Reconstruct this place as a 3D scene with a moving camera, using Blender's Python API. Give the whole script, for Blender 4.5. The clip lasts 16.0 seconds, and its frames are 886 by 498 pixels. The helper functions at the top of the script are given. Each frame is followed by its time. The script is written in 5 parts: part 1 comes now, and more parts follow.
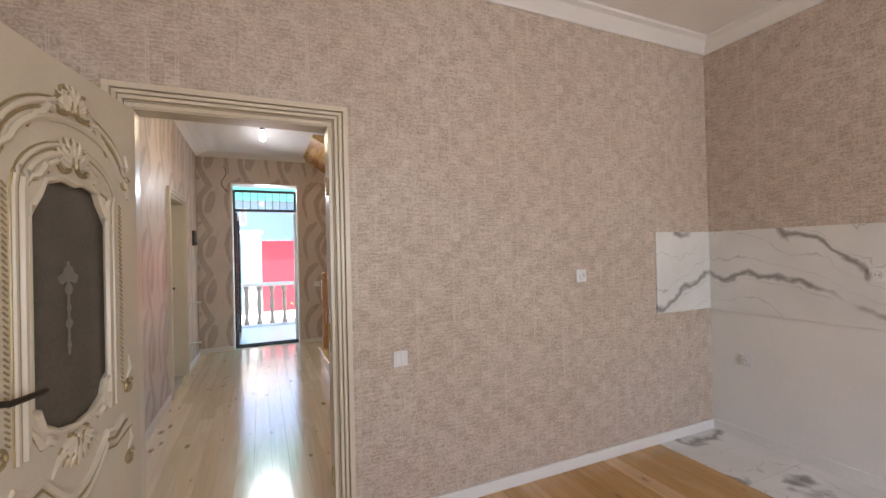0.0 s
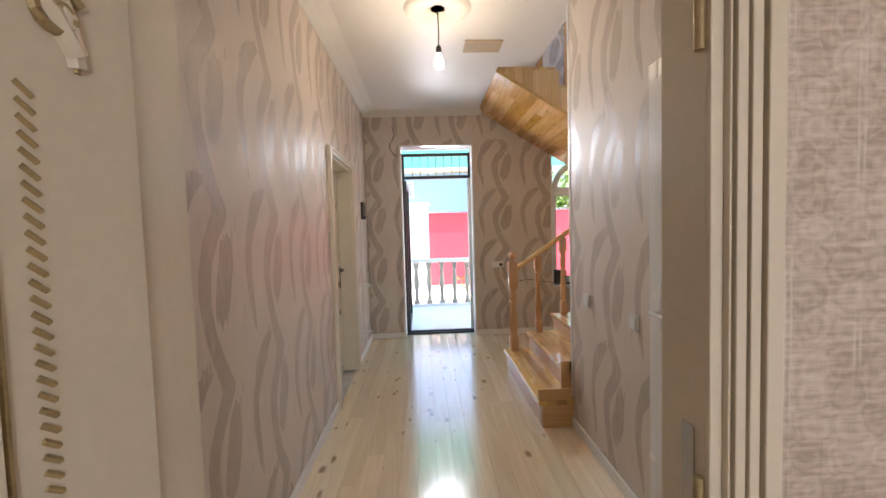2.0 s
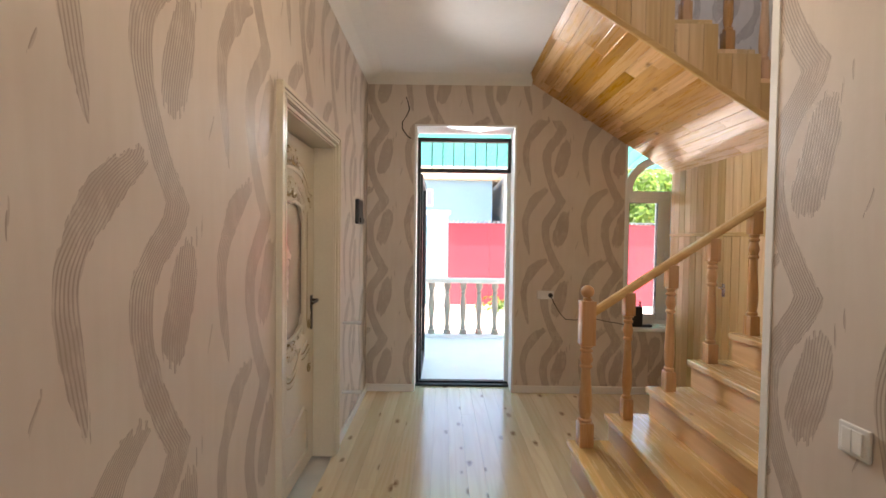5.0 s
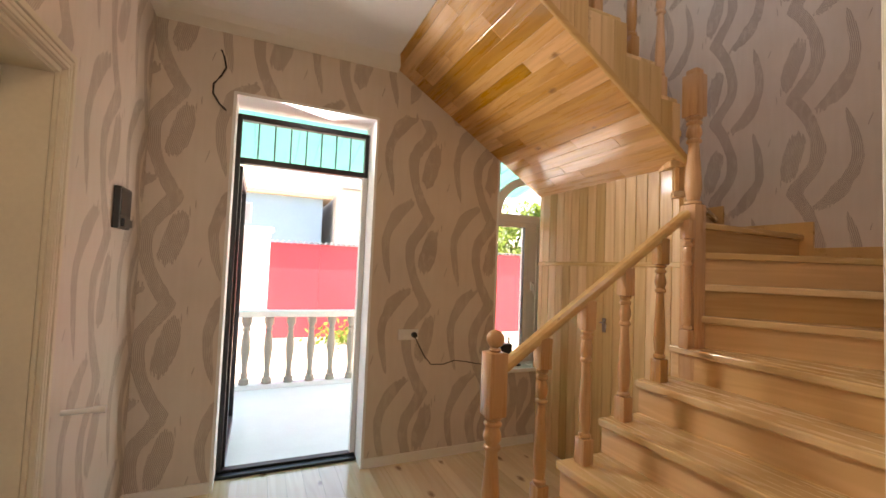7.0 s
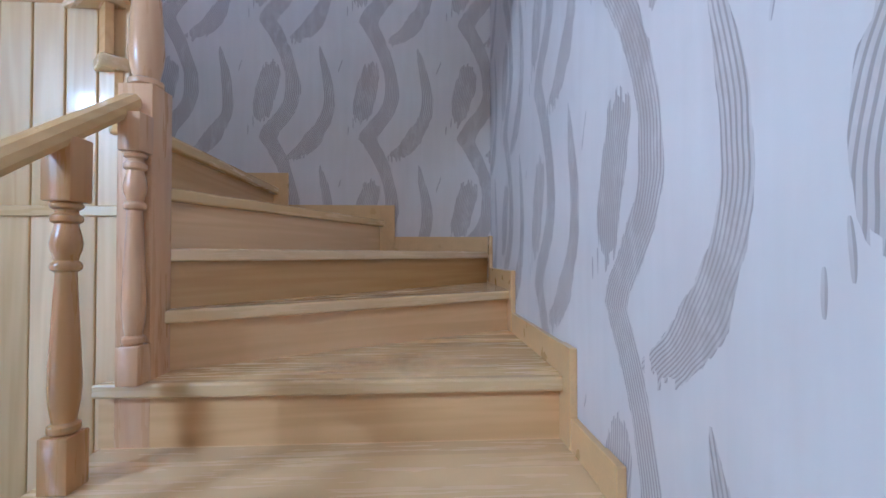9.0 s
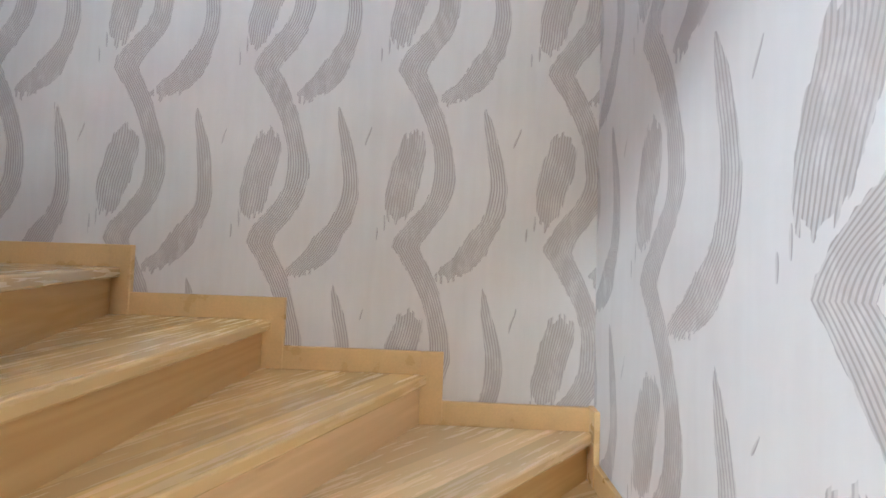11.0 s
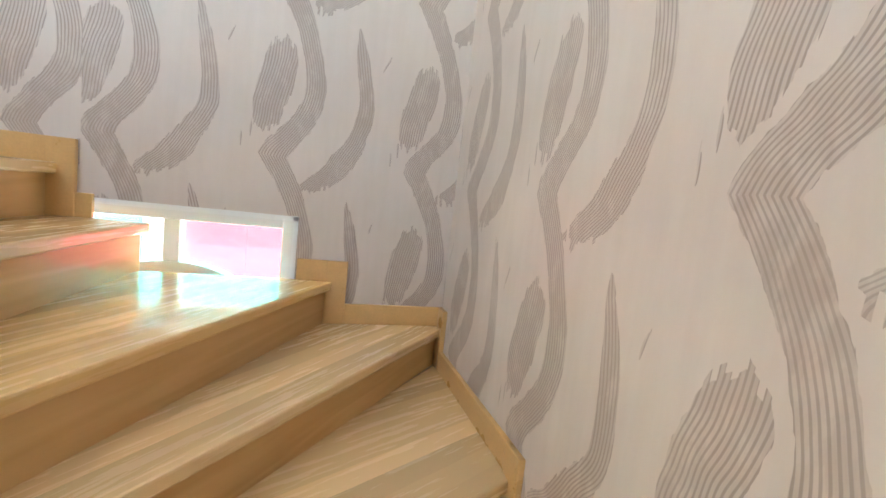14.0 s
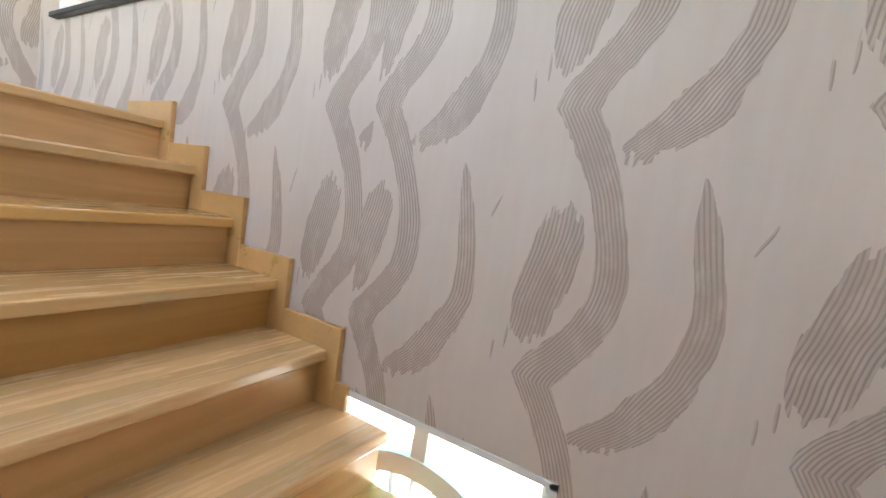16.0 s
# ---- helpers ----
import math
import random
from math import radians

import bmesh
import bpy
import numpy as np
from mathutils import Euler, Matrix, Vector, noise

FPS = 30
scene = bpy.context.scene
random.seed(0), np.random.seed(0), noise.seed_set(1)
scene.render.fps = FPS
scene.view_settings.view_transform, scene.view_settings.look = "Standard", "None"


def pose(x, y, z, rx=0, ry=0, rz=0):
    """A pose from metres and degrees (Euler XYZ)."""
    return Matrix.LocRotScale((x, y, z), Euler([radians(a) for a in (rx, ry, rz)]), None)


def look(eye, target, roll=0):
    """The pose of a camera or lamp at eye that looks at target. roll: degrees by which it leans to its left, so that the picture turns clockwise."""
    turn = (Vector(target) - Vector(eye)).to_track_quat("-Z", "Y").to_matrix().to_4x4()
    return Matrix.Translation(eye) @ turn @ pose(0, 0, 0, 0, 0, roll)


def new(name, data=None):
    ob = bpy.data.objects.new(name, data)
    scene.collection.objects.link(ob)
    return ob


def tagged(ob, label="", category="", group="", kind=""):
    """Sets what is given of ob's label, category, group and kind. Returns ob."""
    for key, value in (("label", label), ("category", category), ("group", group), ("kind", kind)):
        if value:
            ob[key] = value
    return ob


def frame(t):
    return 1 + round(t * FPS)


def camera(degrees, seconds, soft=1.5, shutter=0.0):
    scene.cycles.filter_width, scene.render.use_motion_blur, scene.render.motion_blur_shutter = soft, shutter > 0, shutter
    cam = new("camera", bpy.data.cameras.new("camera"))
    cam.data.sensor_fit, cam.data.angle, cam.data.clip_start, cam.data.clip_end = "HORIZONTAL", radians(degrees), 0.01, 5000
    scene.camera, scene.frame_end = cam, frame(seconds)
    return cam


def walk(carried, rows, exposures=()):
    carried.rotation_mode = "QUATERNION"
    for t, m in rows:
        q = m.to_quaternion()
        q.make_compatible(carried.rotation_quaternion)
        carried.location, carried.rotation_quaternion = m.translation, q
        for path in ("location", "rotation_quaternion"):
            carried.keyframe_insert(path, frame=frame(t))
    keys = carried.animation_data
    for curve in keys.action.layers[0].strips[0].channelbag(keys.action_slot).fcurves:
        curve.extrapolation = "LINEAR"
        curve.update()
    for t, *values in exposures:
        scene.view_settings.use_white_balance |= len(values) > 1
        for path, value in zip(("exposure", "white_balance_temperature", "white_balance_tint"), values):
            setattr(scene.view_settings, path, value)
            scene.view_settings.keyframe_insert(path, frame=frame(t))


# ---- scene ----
cam = camera(93.8, 16.0, soft=1.6)
PATH = [
    (0, (0.156, -0.179, 1.413), (0.959, 1.652, 1.428), -1.4),
    (0.5, (0.148, 0.236, 1.378), (0.708, 2.156, 1.361), -1.2),
    (1, (0.22, 0.582, 1.37), (0.934, 2.451, 1.365), -0.6),
    (1.1, (0.251, 0.679, 1.369), (0.873, 2.58, 1.39), -0.2),
    (1.5, (0.191, 0.971, 1.418), (0.397, 2.96, 1.402), -0.7),
    (2, (0.059, 1.358, 1.464), (0.141, 3.354, 1.359), -1.7),
    (2.5, (0.041, 1.678, 1.449), (-0.099, 3.672, 1.382), -1.9),
    (3, (0.047, 1.997, 1.491), (-0.226, 3.976, 1.393), -4.7),
    (3.5, (0.034, 2.277, 1.474), (-0.137, 4.27, 1.441), 2.3),
    (3.7, (0.048, 2.387, 1.466), (-0.04, 4.384, 1.422), 2.8),
    (5.8, (-0.046, 3.18, 1.477), (0.043, 5.177, 1.426), -1.4),
    (6, (-0.078, 3.257, 1.483), (0.157, 5.243, 1.44), -1.4),
    (6.5, (-0.074, 3.565, 1.475), (0.341, 5.521, 1.534), 1.3),
    (7, (-0.037, 3.885, 1.454), (0.765, 5.715, 1.546), 2.3),
    (7.5, (0.106, 4.182, 1.417), (1.602, 5.502, 1.56), 1.1),
    (8, (0.408, 4.431, 1.397), (2.146, 5.413, 1.525), -0.4),
    (8.5, (0.711, 4.635, 1.417), (2.654, 5.103, 1.489), -1.0),
    (9, (0.984, 4.683, 1.404), (2.981, 4.576, 1.434), 0.0),
    (9.5, (1.268, 4.711, 1.564), (3.263, 4.657, 1.691), 0.9),
    (9.7, (1.343, 4.753, 1.608), (3.332, 4.781, 1.812), 2.7),
    (11.8, (2.148, 4.793, 2.171), (4.145, 4.883, 2.126), 3.0),
    (12, (2.238, 4.775, 2.199), (4.226, 4.954, 2.079), 6.5),
    (12.3, (2.377, 4.785, 2.343), (4.282, 5.378, 2.204), 7.9),
    (12.5, (2.455, 4.822, 2.366), (4.269, 5.659, 2.271), 9.0),
    (13, (2.615, 4.919, 2.477), (4.335, 5.926, 2.311), 11.8),
    (13.2, (2.641, 4.958, 2.505), (4.244, 6.144, 2.352), 9.1),
    (13.4, (2.746, 4.98, 2.566), (4.12, 6.405, 2.279), 7.5),
    (13.5, (2.785, 5.002, 2.587), (3.979, 6.587, 2.338), 9.0),
    (14, (2.792, 5.13, 2.674), (3.383, 7.029, 2.465), 6.5),
    (14.5, (2.787, 5.307, 2.812), (3.134, 7.269, 2.634), 7.1),
    (15, (2.89, 5.5, 2.902), (2.826, 7.488, 2.693), 3.6),
    (15.5, (2.961, 5.676, 3.114), (2.227, 7.505, 2.774), 2.4),
    (16, (2.867, 5.865, 3.175), (1.902, 7.607, 2.989), 8.5),
]
EXPOSURES = [(0.0, 2.45, 6700, 15), (1.5, 2.5, 6700, 15), (3.5, 2.65, 6600, 14), (6.0, 2.4, 7800, 18), (6.6, 2.4, 8100, 21), (7.0, 2.42, 8800, 22), (7.6, 2.55, 9600, 21), (8.0, 2.75, 7900, 13),
             (8.5, 2.8, 5500, 6), (9.0, 2.85, 4500, 6), (9.7, 3.2, 5100, 3), (12.0, 4.1, 5450, -3), (13.0, 4.2, 5900, -5), (13.5, 4.25, 6000, -5), (14.0, 4.0, 6500, -1), (14.7, 3.65, 6600, 2), (16.0, 3.55, 6700, 5)]
walk(cam, [(t, look(*p)) for t, *p in PATH], EXPOSURES)

# ---- world, sun and exposure ----
world = bpy.data.worlds.new("sky")
scene.world = world
world.use_nodes = True
wn = world.node_tree
sky = wn.nodes.new("ShaderNodeTexSky")
sky.sky_type, sky.sun_disc = "NISHITA", False
sky.sun_elevation, sky.sun_rotation = radians(52), radians(101)
wn.links.new(sky.outputs[0], wn.nodes["Background"].inputs[0])
wn.nodes["Background"].inputs[1].default_value = 0.15
sun = new("sun", bpy.data.lights.new("sun", "SUN"))
sun.data.energy, sun.data.angle, sun.data.color = 5.0, radians(0.5), (1.0, 0.95, 0.87)
sun.matrix_world = look((0, 0, 0), (-0.6, 0.12, -0.79))


def area_lamp(name, eye, target, wide, high, power, colour):
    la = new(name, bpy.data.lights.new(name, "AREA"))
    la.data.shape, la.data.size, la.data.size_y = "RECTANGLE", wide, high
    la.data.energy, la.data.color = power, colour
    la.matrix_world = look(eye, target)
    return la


area_lamp("kitchen_window_light", (1.4, -3.15, 1.6), (1.4, 0, 0.2), 1.8, 1.5, 13, (0.88, 0.94, 1.0))
# added fill for the stairwell; the landing's own light source is unknown
area_lamp("landing_window_light", (1.0, 4.22, 4.6), (1.5, 6.8, 3.5), 1.7, 1.2, 1.1, (1.0, 0.98, 0.92))
# no fixture here: added below the lintel to strengthen daylight on the inner walls
entrance = area_lamp("entrance_light", (0.2, 6.972, 2.473), (0.7, 5.972, 2.223), 0.42, 0.11, 2.9, (0.82, 0.90, 1.0))
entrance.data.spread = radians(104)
bulb_light = new("bulb_light", bpy.data.lights.new("bulb_light", "POINT"))
bulb_light.data.energy, bulb_light.data.shadow_soft_size, bulb_light.data.color = 0.85, 0.05, (1.0, 0.80, 0.55)
bulb_light.location = (0.19, 4.3, 2.60)

# ---- materials ----


def mat(name):
    m = bpy.data.materials.new(name)
    m.use_nodes = True
    return m, m.node_tree, m.node_tree.nodes["Principled BSDF"]


class Net:
    """Short names for node building."""

    def __init__(self, tree):
        self.t = tree

    def node(self, kind, **props):
        n = self.t.nodes.new("ShaderNode" + kind)
        if kind == "Math":
            n.operation = props["op"]
        return n

    def put(self, socket, value):
        if hasattr(value, "is_linked"):
            self.t.links.new(value, socket)
        else:
            socket.default_value = value

    def math(self, op, a, b=0.0, c=0.0):
        n = self.node("Math", op=op)
        self.put(n.inputs[0], a)
        self.put(n.inputs[1], b)
        self.put(n.inputs[2], c)
        return n.outputs[0]

    def mix(self, fac, a, b, blend="MIX"):
        n = self.t.nodes.new("ShaderNodeMix")
        n.data_type, n.blend_type = "RGBA", blend
        self.put(n.inputs[0], fac)
        self.put(n.inputs[6], (*a, 1) if isinstance(a, tuple) and len(a) == 3 else a)
        self.put(n.inputs[7], (*b, 1) if isinstance(b, tuple) and len(b) == 3 else b)
        return n.outputs[2]

    def noise(self, vec, scale, detail=3.0, rough=0.55, dist=0.0):
        n = self.node("TexNoise")
        self.put(n.inputs["Vector"], vec)
        n.inputs["Scale"].default_value = scale
        n.inputs["Detail"].default_value = detail
        n.inputs["Roughness"].default_value = rough
        n.inputs["Distortion"].default_value = dist
        return n.outputs[0]

    def ramp(self, fac, *stops):
        n = self.node("ValToRGB")
        self.put(n.inputs[0], fac)
        els = n.color_ramp.elements
        while len(els) < len(stops):
            els.new(0.5)
        for e, (p, col) in zip(els, stops):
            e.position = p
            e.color = (*col, 1) if isinstance(col, tuple) else (col, col, col, 1)
        return n.outputs[0]

    def curve(self, value, lo, hi, points):
        """A smooth function from points (in, out); out is given in real units within lo..hi."""
        n = self.node("FloatCurve")
        self.put(n.inputs[1], value)
        cu = n.mapping.curves[0]
        pts = [(x, (y - lo) / (hi - lo)) for x, y in points]
        cu.points[0].location, cu.points[1].location = pts[0], pts[-1]
        for p in pts[1:-1]:
            cu.points.new(*p)
        n.mapping.update()
        return self.math("MULTIPLY_ADD", n.outputs[0], hi - lo, lo)

    def coords(self, kind="Object"):
        return self.node("TexCoord").outputs[kind]

    def scaled(self, vec, s, offset=None):
        n = self.node("Mapping")
        self.put(n.inputs[0], vec)
        n.inputs[3].default_value = s
        if offset is not None:
            self.put(n.inputs[1], offset)
        return n.outputs[0]

    def split(self, vec):
        n = self.node("SeparateXYZ")
        self.put(n.inputs[0], vec)
        return n.outputs

    def bump(self, bsdf, height, strength=0.3, distance=0.002):
        n = self.node("Bump")
        n.inputs["Strength"].default_value, n.inputs["Distance"].default_value = strength, distance
        self.put(n.inputs["Height"], height)
        self.put(bsdf.inputs["Normal"], n.outputs[0])

    def random(self):
        return self.node("ObjectInfo").outputs["Random"]


def plain(name, col, rough=0.5, metal=0.0, vary=0.12, scale=6.0, relief=0.0, coat=0.0):
    m, t, b = mat(name)
    k = Net(t)
    co = k.coords()
    big, small = k.noise(co, scale, 4), k.noise(co, scale * 14, 3)
    f = k.math("MULTIPLY_ADD", small, 0.4, k.math("MULTIPLY", big, 0.6))
    dark = tuple(c * (1 - vary) for c in col)
    light = tuple(min(1, c * (1 + vary)) for c in col)
    k.put(b.inputs["Base Color"], k.ramp(f, (0.3, dark), (0.7, light)))
    k.put(b.inputs["Roughness"], k.math("MULTIPLY_ADD", big, 0.2, rough - 0.1))
    b.inputs["Metallic"].default_value = metal
    b.inputs["Coat Weight"].default_value = coat
    if relief:
        k.bump(b, small, 0.4, relief)
    return m


def wood(name, light, dark, axis, rough=0.3, coat=0.35, knots=0.5, strips=0, vary=0.42, figure=0.38, film=0.09):
    """Varnished pine whose grain runs along axis (0, 1, 2), each piece with its own tone."""
    m, t, b = mat(name)
    k = Net(t)
    rnd = k.random()
    off = k.node("CombineXYZ")
    for i in range(3):
        k.put(off.inputs[i], k.math("MULTIPLY", rnd, 37.0 + 11 * i))
    s = [11.0, 11.0, 11.0]
    s[axis] = 0.7
    co = k.scaled(k.coords(), tuple(s), off.outputs[0])
    warp = k.noise(co, 0.9, 2, 0.5, 0.6)
    rings = k.math("SINE", k.math("MULTIPLY", warp, 30.0))
    rings = k.math("MULTIPLY_ADD", rings, 0.5, 0.5)
    fine = k.noise(k.scaled(k.coords(), tuple(5 * v for v in s), off.outputs[0]), 1.0, 3, 0.6)
    g = k.math("ADD", k.math("MULTIPLY", rings, figure), k.math("MULTIPLY", fine, 0.14 if strips else 0.5))
    mid = tuple(0.5 * p + 0.5 * q for p, q in zip(light, dark))
    col = k.ramp(g, (0.2, light), (0.72, mid), (0.95, dark))
    tone = k.math("MULTIPLY_ADD", rnd, vary, 1.0 - vary * 0.48)
    if strips:
        # glued strips across the board, each with its own tone
        cell = k.math("FLOOR", k.math("MULTIPLY_ADD", k.split(k.coords())[0], 1 / 0.072, k.math("MULTIPLY", rnd, 50.0)))
        wnz = k.node("TexWhiteNoise")
        wnz.noise_dimensions = "1D"
        k.put(wnz.inputs["W"], cell)
        tone = k.math("ADD", k.math("MULTIPLY_ADD", rnd, 0.12, 0.68), k.math("MULTIPLY", wnz.outputs["Value"], 0.44))
    hue = k.node("HueSaturation")
    k.put(hue.inputs["Value"], tone)
    k.put(hue.inputs["Saturation"], k.math("MULTIPLY_ADD", rnd, -0.6 * vary, 1.0 + 0.29 * vary))
    k.put(hue.inputs["Color"], col)
    out = hue.outputs[0]
    if knots:
        ks = [7.0, 7.0, 7.0]
        ks[axis] = 3.4
        v = k.node("TexVoronoi")
        k.put(v.inputs["Vector"], k.scaled(k.coords(), tuple(ks), off.outputs[0]))
        v.voronoi_dimensions = "2D"
        v.inputs["Scale"].default_value = 1.0
        spot = k.ramp(k.math("DIVIDE", k.math("MULTIPLY_ADD", k.noise(k.coords(), 40.0, 2), 0.16, v.outputs["Distance"]), k.math("MULTIPLY_ADD", k.split(v.outputs["Color"])[1], 0.9, 0.55)), (0.10, 1.0), (0.20, 0.0))
        gate = k.math("GREATER_THAN", k.split(v.outputs["Color"])[0], 1 - knots)
        out = k.mix(k.math("MULTIPLY", k.math("MULTIPLY", spot, gate), 0.8), out, (0.20, 0.085, 0.03))
    k.put(b.inputs["Base Color"], out)
    k.put(b.inputs["Roughness"], k.math("MULTIPLY_ADD", fine, 0.15, rough - 0.07))
    b.inputs["Coat Weight"].default_value, b.inputs["Coat Roughness"].default_value = coat, film
    k.bump(b, g, 0.03 if strips else 0.12, 0.001)
    return m


U_PERIOD, V_PERIOD = 0.56, 0.667


def wave_paper(name, axis, sign, u0, z0, turned=1.0, seam=None):
    """Pinkish beige paper with combed S-bands, arcs and leaves; u runs along axis to the viewer's right from u0;
    turned = -1 hangs it upside down; seam = (place, shift) starts a strip hung out of step below that place."""
    m, t, b = mat(name)
    k = Net(t)
    pos = k.node("NewGeometry").outputs["Position"]
    p = k.split(pos)
    grain = k.noise(pos, 55.0, 3)
    wob = k.math("MULTIPLY", k.math("SUBTRACT", k.noise(pos, 4.0, 2), 0.5), 0.05)
    u = k.math("MULTIPLY_ADD", k.math("SUBTRACT", p[axis], u0), sign * turned / U_PERIOD, wob)
    if seam:
        u = k.math("MULTIPLY_ADD", k.math("LESS_THAN", p[axis], seam[0]), seam[1], u)
    v = k.math("MULTIPLY_ADD", k.math("SUBTRACT", p[2], z0), -turned / V_PERIOD, wob)
    U = k.math("SUBTRACT", k.math("FRACT", k.math("ADD", u, 0.15)), 0.15)
    V = k.math("FRACT", v)
    VA = k.math("FRACT", k.math("SUBTRACT", v, 0.21))
    PITCH = 0.0172
    jit = k.node("TexWhiteNoise")
    jit.noise_dimensions = "2D"
    cellv = k.node("CombineXYZ")
    k.put(cellv.inputs[0], k.math("FLOOR", k.math("DIVIDE", u, PITCH)))
    k.put(cellv.inputs[1], k.math("FLOOR", v))
    k.put(jit.inputs["Vector"], cellv.outputs[0])
    jitter = k.math("MULTIPLY", k.math("SUBTRACT", jit.outputs["Value"], 0.5), 0.05)
    edge = k.math("MULTIPLY", k.math("SUBTRACT", k.noise(k.scaled(pos, (60, 60, 9)), 1.0, 2), 0.5), 0.9)

    def stroke(vv, centre, half):
        c = k.curve(vv, -0.2, 1.0, centre)
        w = k.curve(k.math("MINIMUM", k.math("MAXIMUM", k.math("ADD", vv, jitter), 0.0), 1.0), -0.01, 0.2, half)
        s = k.math("DIVIDE", k.math("SUBTRACT", U, c), k.math("MAXIMUM", w, 0.002))
        rag = k.math("ADD", k.math("ABSOLUTE", s), k.math("MULTIPLY", edge, 0.42))
        inside = k.math("MULTIPLY", k.math("LESS_THAN", rag, 1.0), k.math("GREATER_THAN", w, 0.0025))
        ln = k.math("SINE", k.math("MULTIPLY", k.math("SUBTRACT", U, c), 2 * math.pi / PITCH))
        ln = k.ramp(ln, (0.05, 0.0), (0.55, 1.0))
        return inside, ln

    band = stroke(V, [(0, 0.10), (0.19, 0.225), (0.35, 0.30), (0.55, 0.345), (0.70, 0.32), (0.83, 0.225), (0.94, 0.13), (1, 0.10)],
                  [(0, 0.09), (0.19, 0.075), (0.35, 0.065), (0.55, 0.07), (0.70, 0.08), (0.83, 0.10), (1, 0.09)])
    arc = stroke(VA, [(0, 0.61), (0.11, 0.64), (0.24, 0.67), (0.37, 0.695), (0.49, 0.70), (0.62, 0.665), (0.725, 0.595),
                      (0.83, 0.52), (0.905, 0.43), (0.96, 0.37), (1, 0.36)],
                 [(0, 0.0), (0.11, 0.03), (0.24, 0.045), (0.37, 0.05), (0.49, 0.055), (0.62, 0.065), (0.725, 0.09),
                  (0.83, 0.11), (0.905, 0.11), (0.95, 0.06), (0.985, 0.0), (1, 0.0)])
    leaf = stroke(V, [(0, 0.13), (0.34, 0.135), (0.42, 0.13), (0.58, 0.085), (0.705, 0.05), (0.83, 0.03), (1, 0.0)],
                  [(0, 0.0), (0.325, 0.0), (0.35, 0.02), (0.42, 0.09), (0.58, 0.11), (0.705, 0.10), (0.83, 0.06), (0.885, 0.0), (1, 0.0)])
    dash1 = stroke(V, [(0, -0.11), (1, -0.10)], [(0, 0), (0.86, 0), (0.88, 0.005), (0.94, 0.005), (0.96, 0), (1, 0)])
    dash2 = stroke(V, [(0, -0.06), (1, -0.05)], [(0, 0), (0.80, 0), (0.82, 0.005), (0.89, 0.005), (0.91, 0), (1, 0)])
    dash3 = stroke(V, [(0, 0.86), (0.3, 0.84), (0.45, 0.79), (1, 0.79)], [(0, 0), (0.32, 0), (0.34, 0.005), (0.42, 0.005), (0.44, 0), (1, 0)])
    mask, lines = band
    lines = k.math("MULTIPLY", lines, mask)
    for ins, ln in (arc, leaf, dash1, dash2, dash3):
        lines = k.math("ADD", lines, k.math("MULTIPLY", k.math("MULTIPLY", ins, ln), k.math("SUBTRACT", 1.0, mask)))
        mask = k.math("MAXIMUM", mask, ins)
    clear = k.ramp(k.noise(pos, 3.1, 3), (0.35, 0.15), (0.65, 1.0))
    blotch = k.noise(pos, 3.0, 4)
    streak = k.noise(k.scaled(pos, (30, 30, 3)), 1.0, 3)
    base = k.ramp(k.math("MULTIPLY_ADD", streak, 0.35, k.math("MULTIPLY", blotch, 0.65)),
                  (0.3, (0.62, 0.545, 0.485)), (0.7, (0.70, 0.63, 0.575)))
    tone = k.ramp(blotch, (0.3, (0.40, 0.325, 0.275)), (0.7, (0.47, 0.395, 0.345)))
    dark = k.math("MULTIPLY", k.math("MAXIMUM", lines, 0.0), k.math("MULTIPLY_ADD", clear, 0.6, 0.4))
    dry = k.ramp(k.noise(k.scaled(pos, (26, 26, 11)), 1.0, 4, 0.65), (0.36, 0.45), (0.52, 1.0))
    fill = k.math("MULTIPLY", k.math("MULTIPLY", mask, dry), k.math("MULTIPLY_ADD", clear, -0.45, 0.88))
    col = k.mix(fill, base, tone)
    col = k.mix(k.math("MULTIPLY", dark, 0.64), col, (0.255, 0.20, 0.168))
    k.put(b.inputs["Base Color"], col)
    k.put(b.inputs["Roughness"], k.math("MULTIPLY_ADD", mask, -0.13, 0.56))
    b.inputs["Specular IOR Level"].default_value = 0.4
    h = k.math("ADD", k.math("MULTIPLY", grain, 0.3), k.math("MULTIPLY", lines, -0.35))
    k.bump(b, h, 0.35, 0.002)
    return m


